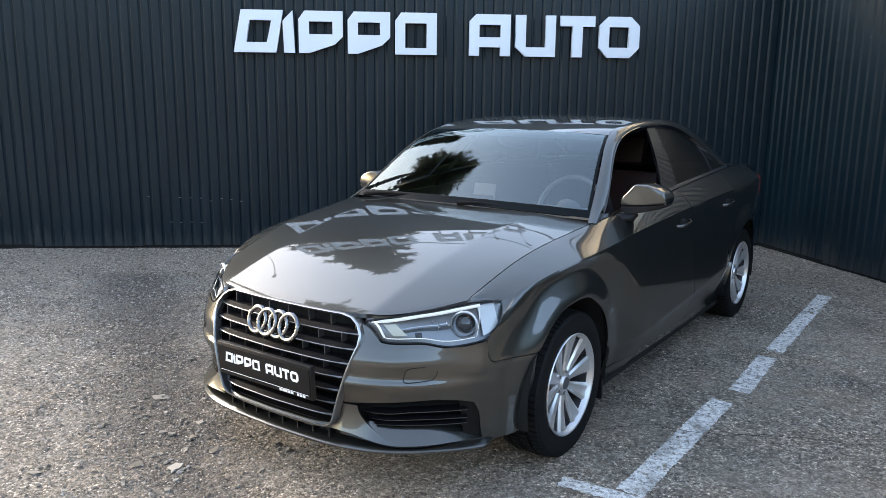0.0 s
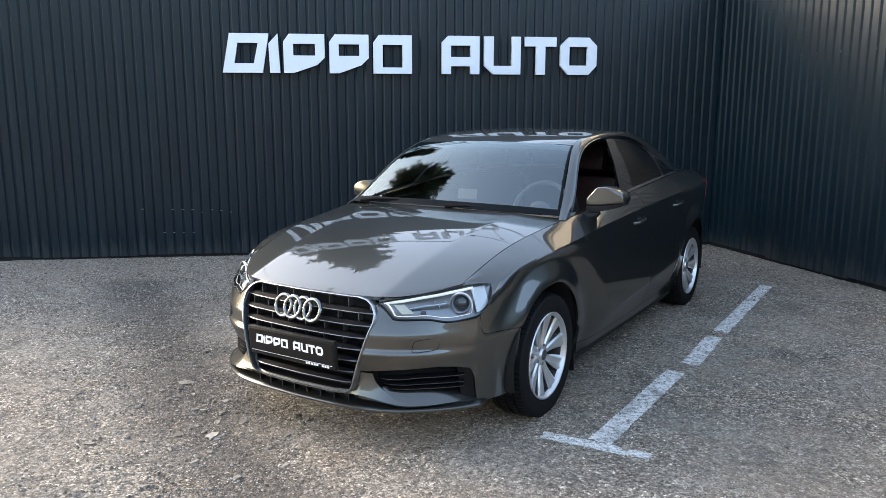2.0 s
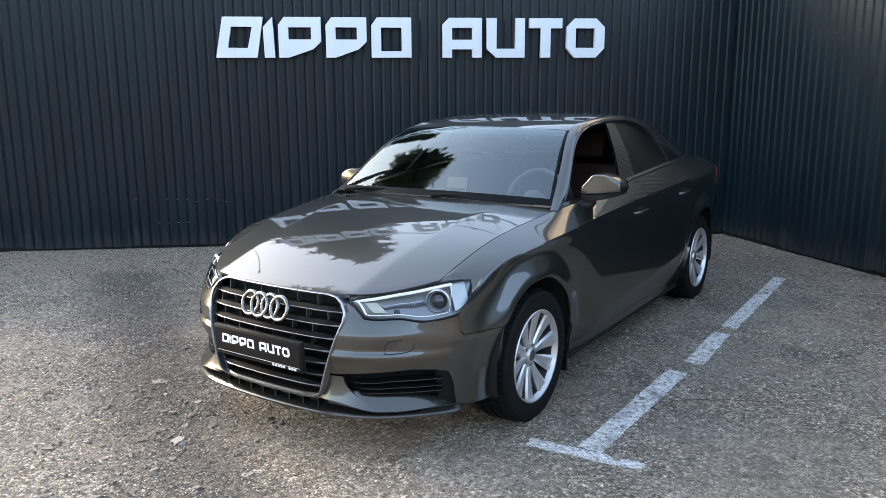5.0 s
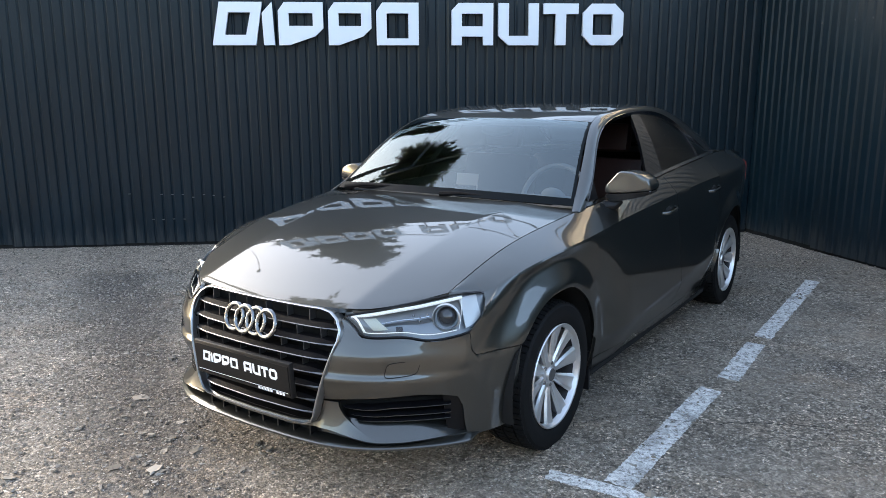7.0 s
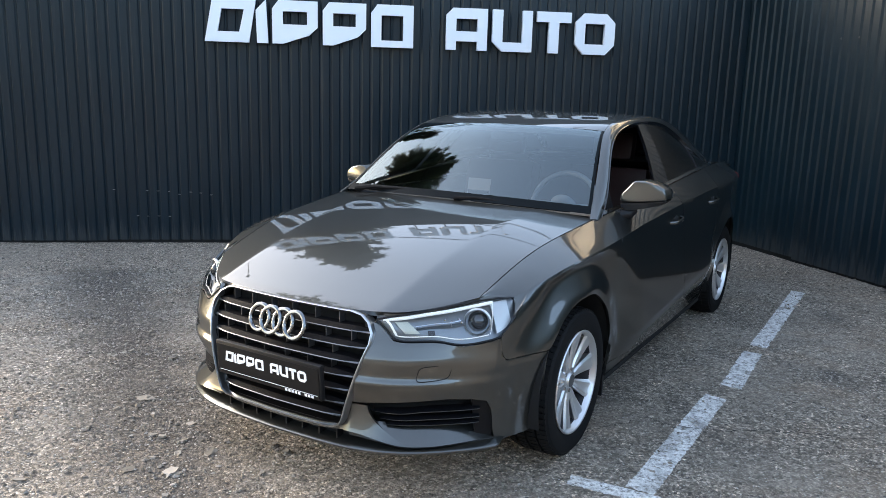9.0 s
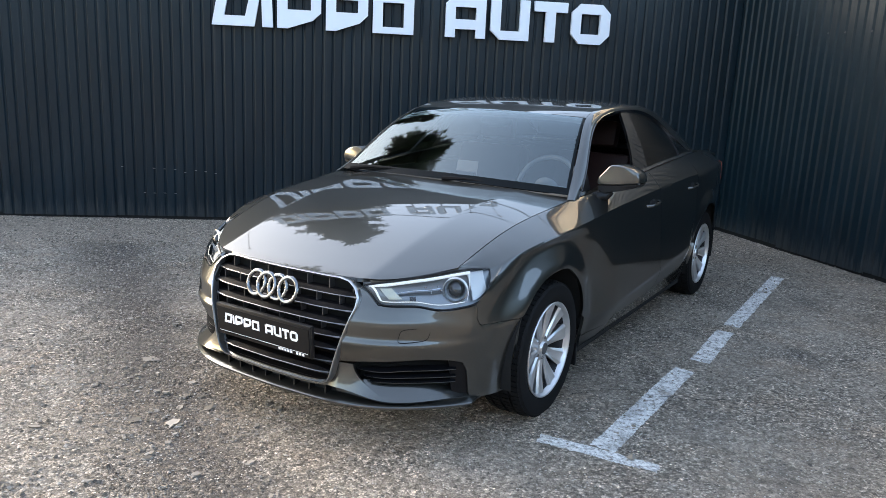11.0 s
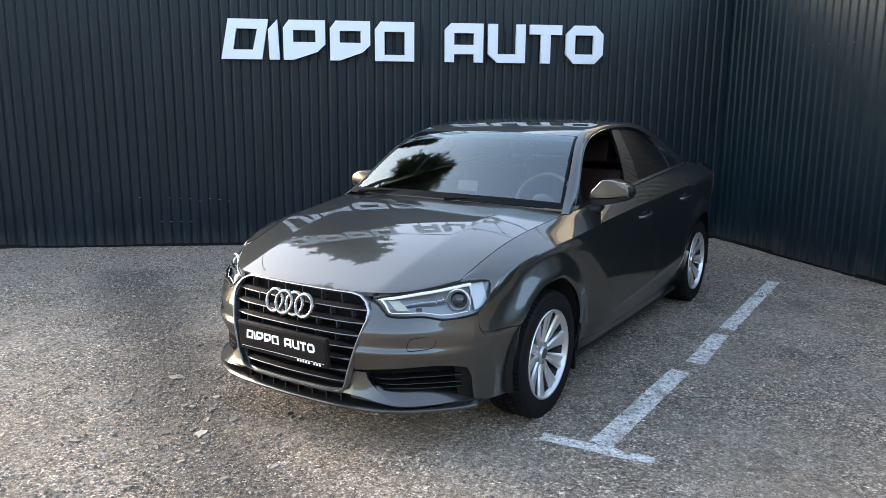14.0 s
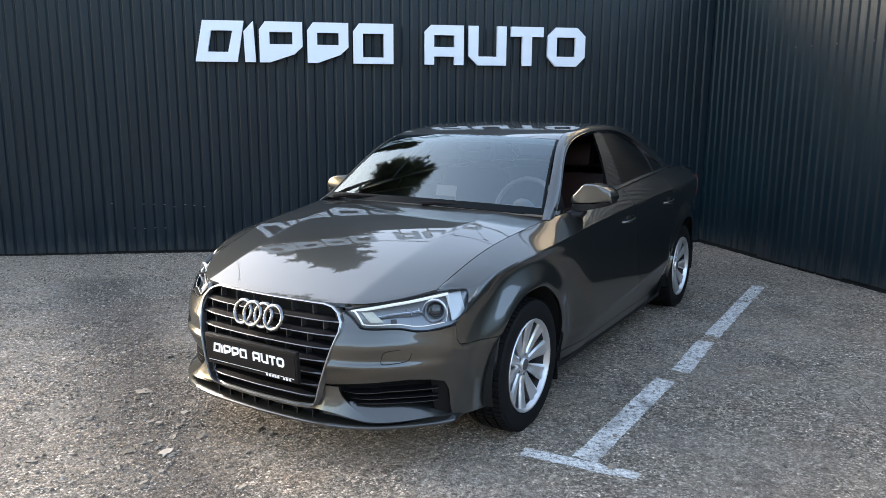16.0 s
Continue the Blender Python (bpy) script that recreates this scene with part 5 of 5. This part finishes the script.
# door mirrors
def mirror_shell(poly, back=-0.775):
    """A mirror cap lofted from its front outline (y, z) back to the glass."""
    cy, cz = sum(p[0] for p in poly) / len(poly), sum(p[1] for p in poly) / len(poly)
    pts = []
    for (y0, z0), (y1, z1) in zip(poly, poly[1:] + poly[:1]):
        pts += [(y0 + (y1 - y0) * k / 4, z0 + (z1 - z0) * k / 4) for k in range(4)]
    n = len(pts)
    for _ in range(1):
        pts = [((pts[k - 1][0] + 2 * pts[k][0] + pts[(k + 1) % n][0]) / 4, (pts[k - 1][1] + 2 * pts[k][1] + pts[(k + 1) % n][1]) / 4) for k in range(n)]
    bm = bmesh.new()
    loops = []
    for x, scale in ((-0.650, 0.88), (-0.653, 0.94), (-0.660, 0.98), (-0.674, 1.0), (-0.72, 1.02), (back + 0.01, 1.0), (back, 0.96)):
        loops.append([bm.verts.new((x - 0.09 * (y - 0.80), cy + (y - cy) * scale, cz + (z - cz) * scale)) for y, z in pts])
    for a, b in zip(loops, loops[1:]):
        for k in range(n):
            bm.faces.new((a[k], a[(k + 1) % n], b[(k + 1) % n], b[k]))
    bm.faces.new(loops[0])
    bm.faces.new(loops[-1][::-1])
    bmesh.ops.recalc_face_normals(bm, faces=bm.faces)
    return bm


MIRROR_TOP = [(0.783, 0.988), (0.783, 1.026), (0.814, 1.058), (0.846, 1.096), (0.900, 1.096), (0.955, 1.083), (0.990, 1.062), (1.002, 1.036), (1.000, 1.008), (0.89, 0.994)]
MIRROR_LOW = [(0.784, 0.988), (0.89, 0.994), (0.998, 1.010), (0.992, 0.996), (0.97, 0.984), (0.905, 0.966), (0.811, 0.946), (0.788, 0.964)]
for sgn, dr in ((1, f_l), (-1, f_r)):
    def flipm(b, sgn=sgn):
        if sgn > 0:
            return b
        b = mirrored(b)
        bmesh.ops.translate(b, verts=b.verts, vec=(-0.055, 0.045, -0.042))
        return b
    mir = part("door_mirror", flipm(mirror_shell(MIRROR_TOP)), PAINT, car, "body-coloured angular door mirror on a black foot", 40)
    part("mirror_base", flipm(mirror_shell(MIRROR_LOW)), BLACK, mir, "black underside")
    bm = tube([(-0.652, 0.80, 0.926), (-0.672, 0.835, 0.930), (-0.70, 0.85, 0.955)], [0.030, 0.028, 0.026], False, 12)
    bmesh.ops.translate(bm, verts=bm.verts, vec=(0, -0.012, 0.0))
    part("mirror_foot", flipm(bm), BLACK, mir)
    bm = box(bmesh.new(), (-0.655, 0.70, 0.905), (-0.60, 0.80, 0.94), bevel=0.008)
    bmesh.ops.translate(bm, verts=bm.verts, vec=(-0.03, 0.0, 0.008))
    part("mirror_foot", flipm(bm), BLACK, mir)
    bm = tube([(-0.668, 0.89, 0.992), (-0.675, 0.95, 1.000), (-0.690, 0.996, 1.008)], 0.0028, False, 8)
    part("turn_signal", flipm(bm), CHROME, mir, "slim bright turn signal")

# wipers
for a, b in (((-0.395, -0.62, 0.962), (-0.455, -0.05, 0.985)), ((-0.385, 0.02, 0.966), (-0.440, 0.62, 0.952))):
    a, b = Vector(a), Vector(b)
    arm = part("wiper", tube([a, a + (b - a) * 0.2 + Vector((0, 0, 0.012)), a + (b - a) * 0.55 + Vector((0, 0, 0.006))], [0.014, 0.009, 0.006], False, 8), SLAT, car, "black windscreen wiper")
    part("wiper_blade", tube([a + (b - a) * 0.15, b], 0.006, False, 6), SLAT, arm)

# ---- cabin ----
def dash(u, v):
    w = 2 * u - 1
    return (-0.44 - 0.34 * v - 0.03 * w * w, 0.69 * w, 0.915 - 0.02 * v + 0.03 * math.sin(math.pi * v) + 0.035 * math.exp(-((w - 0.53) / 0.22) ** 2) * smooth(0.3, 0.9, v))


dashboard = part("dashboard", patch(dash, 40, 12, gap=0, flange=0.25, out=(-0.6, 0, 0)), TRIM_GREY, car, "dark grey dashboard")
c = Vector((-0.95, 0.37, 0.90))
ringpts = [(c.x - 0.185 * math.sin(a) * 0.40, c.y + 0.185 * math.cos(a), c.z + 0.185 * math.sin(a) * 0.92) for a in (2 * math.pi * i / 40 for i in range(40))]
wheel_rim = part("steering_wheel", tube(ringpts, 0.014, True, 10), TRIM_GREY, car, "dark grey three-spoke steering wheel")
for a in (math.radians(0), math.radians(180), math.radians(270)):
    part("wheel_spoke", tube([c, (c.x - 0.18 * math.sin(a) * 0.4, c.y + 0.18 * math.cos(a), c.z + 0.18 * math.sin(a) * 0.92)], 0.016, False, 8), TRIM_GREY, wheel_rim)
bm = bmesh.new()
bmesh.ops.create_uvsphere(bm, u_segments=20, v_segments=12, radius=1)
bmesh.ops.transform(bm, matrix=Matrix.LocRotScale(c, Euler((0, radians(24), 0)), (0.03, 0.075, 0.065)), verts=bm.verts)
part("wheel_hub", bm, TRIM_GREY, wheel_rim)
bm = box(bmesh.new(), (-0.60, -0.02, 0.92), (-0.58, 0.10, 0.99), bevel=0.004)
part("info_screen", bm, GLOSS_BLACK, dashboard)
bm = box(bmesh.new(), (-0.0008, -0.068, 0.0), (0.0008, 0.068, 0.098), pose(-0.66, -0.002, 0.945, 0, -12, 0))
part("paper_sheet", bm, PAPER, dashboard, "white paper sheet standing on the dashboard")
for y in (0.37, -0.37):
    bm = box(bmesh.new(), (-1.50, y - 0.25, 0.40), (-1.00, y + 0.25, 0.56), bevel=0.05)
    seat = part("seat", bm, SEAT, car, "dark red-brown leather front seat")
    bm = box(bmesh.new(), (-0.07, -0.25, 0.0), (0.07, 0.25, 0.58), pose(-1.52, y, 0.5, 0, -16, 0), bevel=0.045)
    part("backrest", bm, SEAT, seat)
    bm = box(bmesh.new(), (-0.045, -0.13, 0.0), (0.045, 0.13, 0.17), pose(-1.69, y, 1.10, 0, -12, 0), bevel=0.035)
    part("headrest", bm, SEAT, seat)
bm = box(bmesh.new(), (-2.5, -0.64, 0.40), (-2.05, 0.64, 0.56), bevel=0.05)
bench = part("rear_bench", bm, SEAT, car, "dark red-brown leather rear bench")
bm = box(bmesh.new(), (-0.07, -0.64, 0.0), (0.07, 0.64, 0.52), pose(-2.46, 0, 0.5, 0, -24, 0), bevel=0.05)
part("backrest", bm, SEAT, bench)
bm = bmesh.new()
box(bm, (-2.9, -0.80, 0.27), (-0.45, 0.80, 0.30))
box(bm, (-2.3, 0.70, 0.28), (-0.5, 0.73, 0.93))
box(bm, (-2.3, -0.73, 0.28), (-0.5, -0.70, 0.93))
box(bm, (-0.50, -0.72, 0.28), (-0.47, 0.72, 0.90))
box(bm, (-2.95, -0.66, 0.28), (-2.9, 0.66, 1.03))
box(bm, (-2.95, -0.62, 1.0), (-2.55, 0.62, 1.03))
part("cabin_lining", bm, DARK, car)


def headlining(u, v):
    p = roof(u, v)
    return (p[0], p[1] * 0.98, p[2] - 0.035)


part("headlining", patch(headlining, 12, 12, gap=0, flange=0), TRIM_GREY, car)
bm = bmesh.new()
bmesh.ops.create_uvsphere(bm, u_segments=20, v_segments=10, radius=1)
bmesh.ops.transform(bm, matrix=Matrix.LocRotScale((-0.98, 0.0, 1.255), None, (0.02, 0.11, 0.035)), verts=bm.verts)
part("rear_view_mirror", bm, BLACK, car)


# ---- seen only as reflections: roof-edge sign, tree, cables ----
ROOF_SIGN_X, ROOF_SIGN_Z = -1.6, 3.05
for x, outline_, holes in shapes():
    bm = plate_mesh(outline_, holes, 0.31, 0.05)
    ob = thing("roof_sign_shape", bm, SIGN_WHITE, "white angular plate standing above the wall top", "roof sign", "roof sign shapes")
    ob.matrix_world = pose(ROOF_SIGN_X + x * 0.31, 7.50, ROOF_SIGN_Z)
    bm = tube([(0.1, 0.08, -0.15), (0.1, 0.08, 0.3)], 0.012, False, 6)
    part("sign_post", bm, STEEL_FRAME, ob)


def sign_lamp(x, lean):
    """A small lamp on a thin bent arm rising from the wall top."""
    lamp_ob = empty("sign_lamp", pose(x, WALL_Y, WALL_TOP), "small pale lamp on a thin dark arm above the wall", "lamp", "sign lamps")
    arm = curve3([(0, 0.02, 0.0), (lean * 0.2, -0.02, 0.30), (lean * 0.6, -0.10, 0.52), (lean, -0.26, 0.66)])
    part("arm", tube([arm(k / 14) for k in range(15)], 0.0045, False, 8), STEEL_FRAME, lamp_ob)
    bm = lathe([(0.0, 0.018), (0.012, 0.016), (0.022, 0.0), (0.030, -0.016), (0.027, -0.016), (0.018, 0.0), (0.0, 0.006)], 20, "z")
    bmesh.ops.recalc_face_normals(bm, faces=bm.faces)
    bmesh.ops.translate(bm, verts=bm.verts, vec=(lean, -0.27, 0.66))
    part("shade", bm, SIGN_WHITE, lamp_ob, "white enamel shade")


for x, lean in ((-2.02, -0.10), (1.02, 0.05), (1.42, 0.04), (-0.4, -0.05)):
    sign_lamp(x, lean)


def spruce(x, y, h, r, seed, bare=0.16):
    rnd = random.Random(seed)
    tree = empty("tree", pose(x, y, 0), "tall dark green conifer behind the wall", "tree")
    bm = tube([(0, 0, 0), (0.03, 0.02, h * 0.3), (-0.02, 0.03, h * 0.6), (0, 0, h * 0.97)], [0.17, 0.13, 0.08, 0.015], False, 10)
    part("trunk", bm, BARK, tree)
    verts, faces = [], []
    lv, lf = [], []

    def sprig(p, d, size):
        side = d.cross(Vector((rnd.uniform(-1, 1), rnd.uniform(-1, 1), rnd.uniform(-1, 1)))).normalized()
        i = len(verts)
        verts.extend((p - side * size * 0.22, p + d * size, p + side * size * 0.22))
        faces.append((i, i + 1, i + 2))
    for k in range(190):
        f = (k + rnd.random()) / 190
        z = h * (bare + (0.98 - bare) * f)
        a = k * 2.399 + rnd.uniform(-0.4, 0.4)
        length = r * (1.02 - f) ** 0.42 * (0.55 + 0.45 * min(1.0, f * 5 if bare > 0.3 else 1.0)) * rnd.uniform(0.6, 1.1)
        d = Vector((math.cos(a), math.sin(a), rnd.uniform(-0.15, 0.25)))
        n = 26
        for i in range(n):
            q = (i + 0.5) / n
            p = Vector((0, 0, z)) + d * length * q + Vector((0, 0, -0.18 * length * q * q))
            for _ in range(5):
                v = (d * 0.7 + Vector((rnd.uniform(-1, 1), rnd.uniform(-1, 1), rnd.uniform(-0.8, 0.5)))).normalized()
                sprig(p + v * rnd.uniform(0, 0.10), v, rnd.uniform(0.12, 0.30) * (1.15 - 0.5 * q))
    me = bpy.data.meshes.new("crown")
    me.from_pydata([tuple(v) for v in verts], [], faces)
    me.materials.append(LEAF)
    crown = new("crown", me)
    crown.parent = tree
    return tree


spruce(-5.4, 12.2, 14.6, 2.5, 5, 0.73)
spruce(-1.45, 11.0, 7.1, 1.8, 8)


# a sunlit house beyond the corner
house = empty("house", pose(9.2, 12.6, 0, 0, 0, 22), "cream plastered house beyond the steel wall", "house")
bm = box(bmesh.new(), (-2.6, -2.2, 0), (2.6, 2.2, 8.6))
part("wall", bm, CREAM, house, "cream plaster")
bm = prism([(-2.9, 8.6), (2.9, 8.6), (0, 10.3)], 4.8)
bmesh.ops.translate(bm, verts=bm.verts, vec=(0, -2.4, 0))
bmesh.ops.recalc_face_normals(bm, faces=bm.faces)
roof_part = part("roof", bm, ROOF_TILE, house, "grey pitched roof")
for z in (1.2, 3.9, 6.4):
    for y in (-1.3, 0.6):
        part("window", box(bmesh.new(), (-2.63, y, z), (-2.58, y + 0.8, z + 1.3)), TINTED, house)


def cable(name, a, b, sag, r):
    a, b = Vector(a), Vector(b)
    pts = [a + (b - a) * (k / 24) - Vector((0, 0, sag * 4 * (k / 24) * (1 - k / 24))) for k in range(25)]
    thing(name, tube(pts, r, False, 6), BLACK, "thin black overhead cable", "cable", "overhead cables")


cable("overhead_cable", (-2.4, 7.5, 2.87), (4.4, 9.0, 6.0), 0.35, 0.012)
cable("overhead_cable", (0.9, 7.5, 2.87), (5.4, 7.0, 5.6), 0.2, 0.012)


# ---- loose stones ----
def pebble_field():
    rnd = random.Random(11)
    verts, faces = [], []
    base = [(1, 0, 0), (-1, 0, 0), (0, 1, 0), (0, -1, 0), (0, 0, 1), (0, 0, -0.6)]
    tri = [(0, 2, 4), (2, 1, 4), (1, 3, 4), (3, 0, 4), (2, 0, 5), (1, 2, 5), (3, 1, 5), (0, 3, 5)]
    made = 0
    while made < 32000:
        x, y = rnd.uniform(-4.6, 4.6), rnd.uniform(0.9, 7.4)
        loose = 0.25 + 1.2 * math.exp(-((x + 1.1 + 0.25 * (y - 3)) / 0.75) ** 2) * smooth(6.5, 5.0, y) + 0.9 * math.exp(-((x + 2.2) / 1.2) ** 2 - ((y - 6.0) / 0.8) ** 2)
        loose *= 0.35 + 1.3 * max(0, noise.noise((x * 1.6, y * 1.6, 7.0)) + 0.25)
        if rnd.random() > loose:
            continue
        s = 0.003 + 0.008 * rnd.random() ** 3 + (0.012 * rnd.random() if rnd.random() < 0.012 else 0)
        if y > 5:
            s *= 1.25
        a = rnd.uniform(0, 6.28)
        z = ground_height(x, y) + s * 0.25
        i0 = len(verts)
        sx, sy, sz = s * rnd.uniform(0.8, 1.5), s * rnd.uniform(0.7, 1.1), s * rnd.uniform(0.5, 0.9)
        for bx, by, bz in base:
            px_, py_ = bx * sx * rnd.uniform(0.75, 1.15), by * sy * rnd.uniform(0.75, 1.15)
            verts.append((x + px_ * math.cos(a) - py_ * math.sin(a), y + px_ * math.sin(a) + py_ * math.cos(a), z + bz * sz))
        faces.extend(tuple(i0 + t for t in f) for f in tri)
        made += 1
    me = bpy.data.meshes.new("gravel")
    me.from_pydata(verts, [], faces)
    me.materials.append(STONE)
    return tagged(new("gravel", me), "loose grey gravel and chippings on the asphalt", "gravel", kind="stuff")


pebble_field()


# cracks in the asphalt
def crack(pts, seed, width=0.012):
    bm = bmesh.new()
    rows_ = []
    c = curve3([(x, y) for x, y in pts])
    n = 60
    for i in range(n + 1):
        p = c(i / n)
        d = c(min(i / n + 0.01, 1)) - c(max(i / n - 0.01, 0))
        d /= np.linalg.norm(d)
        j = 0.035 * noise.noise((i * 0.22, seed, 0)) + 0.012 * noise.noise((i * 0.9, seed, 4))
        w = width * (0.35 + 0.65 * abs(noise.noise((i * 0.4, seed, 9)))) * math.sin(math.pi * min(max(i / n, 0.02), 0.98)) ** 0.4
        q = p + np.array([-d[1], d[0]]) * j
        rows_.append([bm.verts.new((q[0] - d[1] * s_ * w, q[1] + d[0] * s_ * w, ground_height(q[0], q[1]) + 0.0055)) for s_ in (-0.5, 0.5)])
    for a, b in zip(rows_, rows_[1:]):
        bm.faces.new((a[0], a[1], b[1], b[0]))
    if bm.faces and next(iter(bm.faces)).normal.z < 0:
        bmesh.ops.reverse_faces(bm, faces=bm.faces)
    thing("asphalt_crack", bm, DARK, "thin dark crack in the asphalt", "crack", "asphalt cracks", "structure")


crack([(1.15, 3.35), (1.45, 3.15), (1.8, 3.1), (2.2, 2.95)], 2.0)
crack([(0.75, 3.05), (1.0, 3.2), (1.35, 3.25)], 5.0, 0.008)
crack([(2.9, 5.35), (3.3, 5.2), (3.7, 4.9), (4.0, 4.4)], 7.0)
crack([(2.2, 2.2), (2.5, 2.6), (2.6, 3.1), (2.9, 3.5)], 9.0, 0.007)


STONES = [(-0.734, 3.135, 0.030, 0.35), (-0.863, 2.996, 0.034, 0.35), (-0.835, 2.975, 0.02, 0.4), (-0.865, 3.159, 0.02, 0.4), (-0.862, 3.278, 0.017, 0.5), (-0.866, 3.438, 0.024, 0.3),
          (-0.679, 3.239, 0.013, 0.9), (-1.134, 3.766, 0.045, 0.18), (-0.896, 2.733, 0.022, 0.45), (-1.037, 3.041, 0.03, 0.25), (-1.43, 3.003, 0.025, 0.3)]


def loose_stone(x, y, size, flat, seed):
    rnd = random.Random(seed)
    bm = bmesh.new()
    bmesh.ops.create_icosphere(bm, subdivisions=2, radius=1.0)
    off = Vector((rnd.uniform(-9, 9), rnd.uniform(-9, 9), rnd.uniform(-9, 9)))
    for v in bm.verts:
        k = 1 + 0.75 * noise.noise(v.co * 1.1 + off) + 0.4 * noise.noise(v.co * 2.8 + off)
        v.co = Vector((v.co.x * size * k, v.co.y * size * 0.72 * k, max(min(v.co.z, 0.55), -0.6) * size * flat * k))
    ob = thing("stone", bm, STONE, "grey-brown flat stone lying in the gravel" if flat < 0.45 else "small rounded grey stone lying in the gravel", "stone", "loose stones", angle=18)
    ob.matrix_world = pose(x, y, ground_height(x, y) + size * flat * 0.25, rnd.uniform(-6, 6), rnd.uniform(-6, 6), rnd.uniform(0, 360))


for i, (x, y, size, flat) in enumerate(STONES):
    loose_stone(x, y, size, flat, 40 + i)
spread = random.Random(77)
for i in range(64):
    y = spread.uniform(2.3, 5.0)
    loose_stone(-0.80 - 0.36 * (y - 3) + spread.gauss(0, 0.26), y, spread.uniform(0.007, 0.022), spread.uniform(0.35, 0.8), 90 + i)
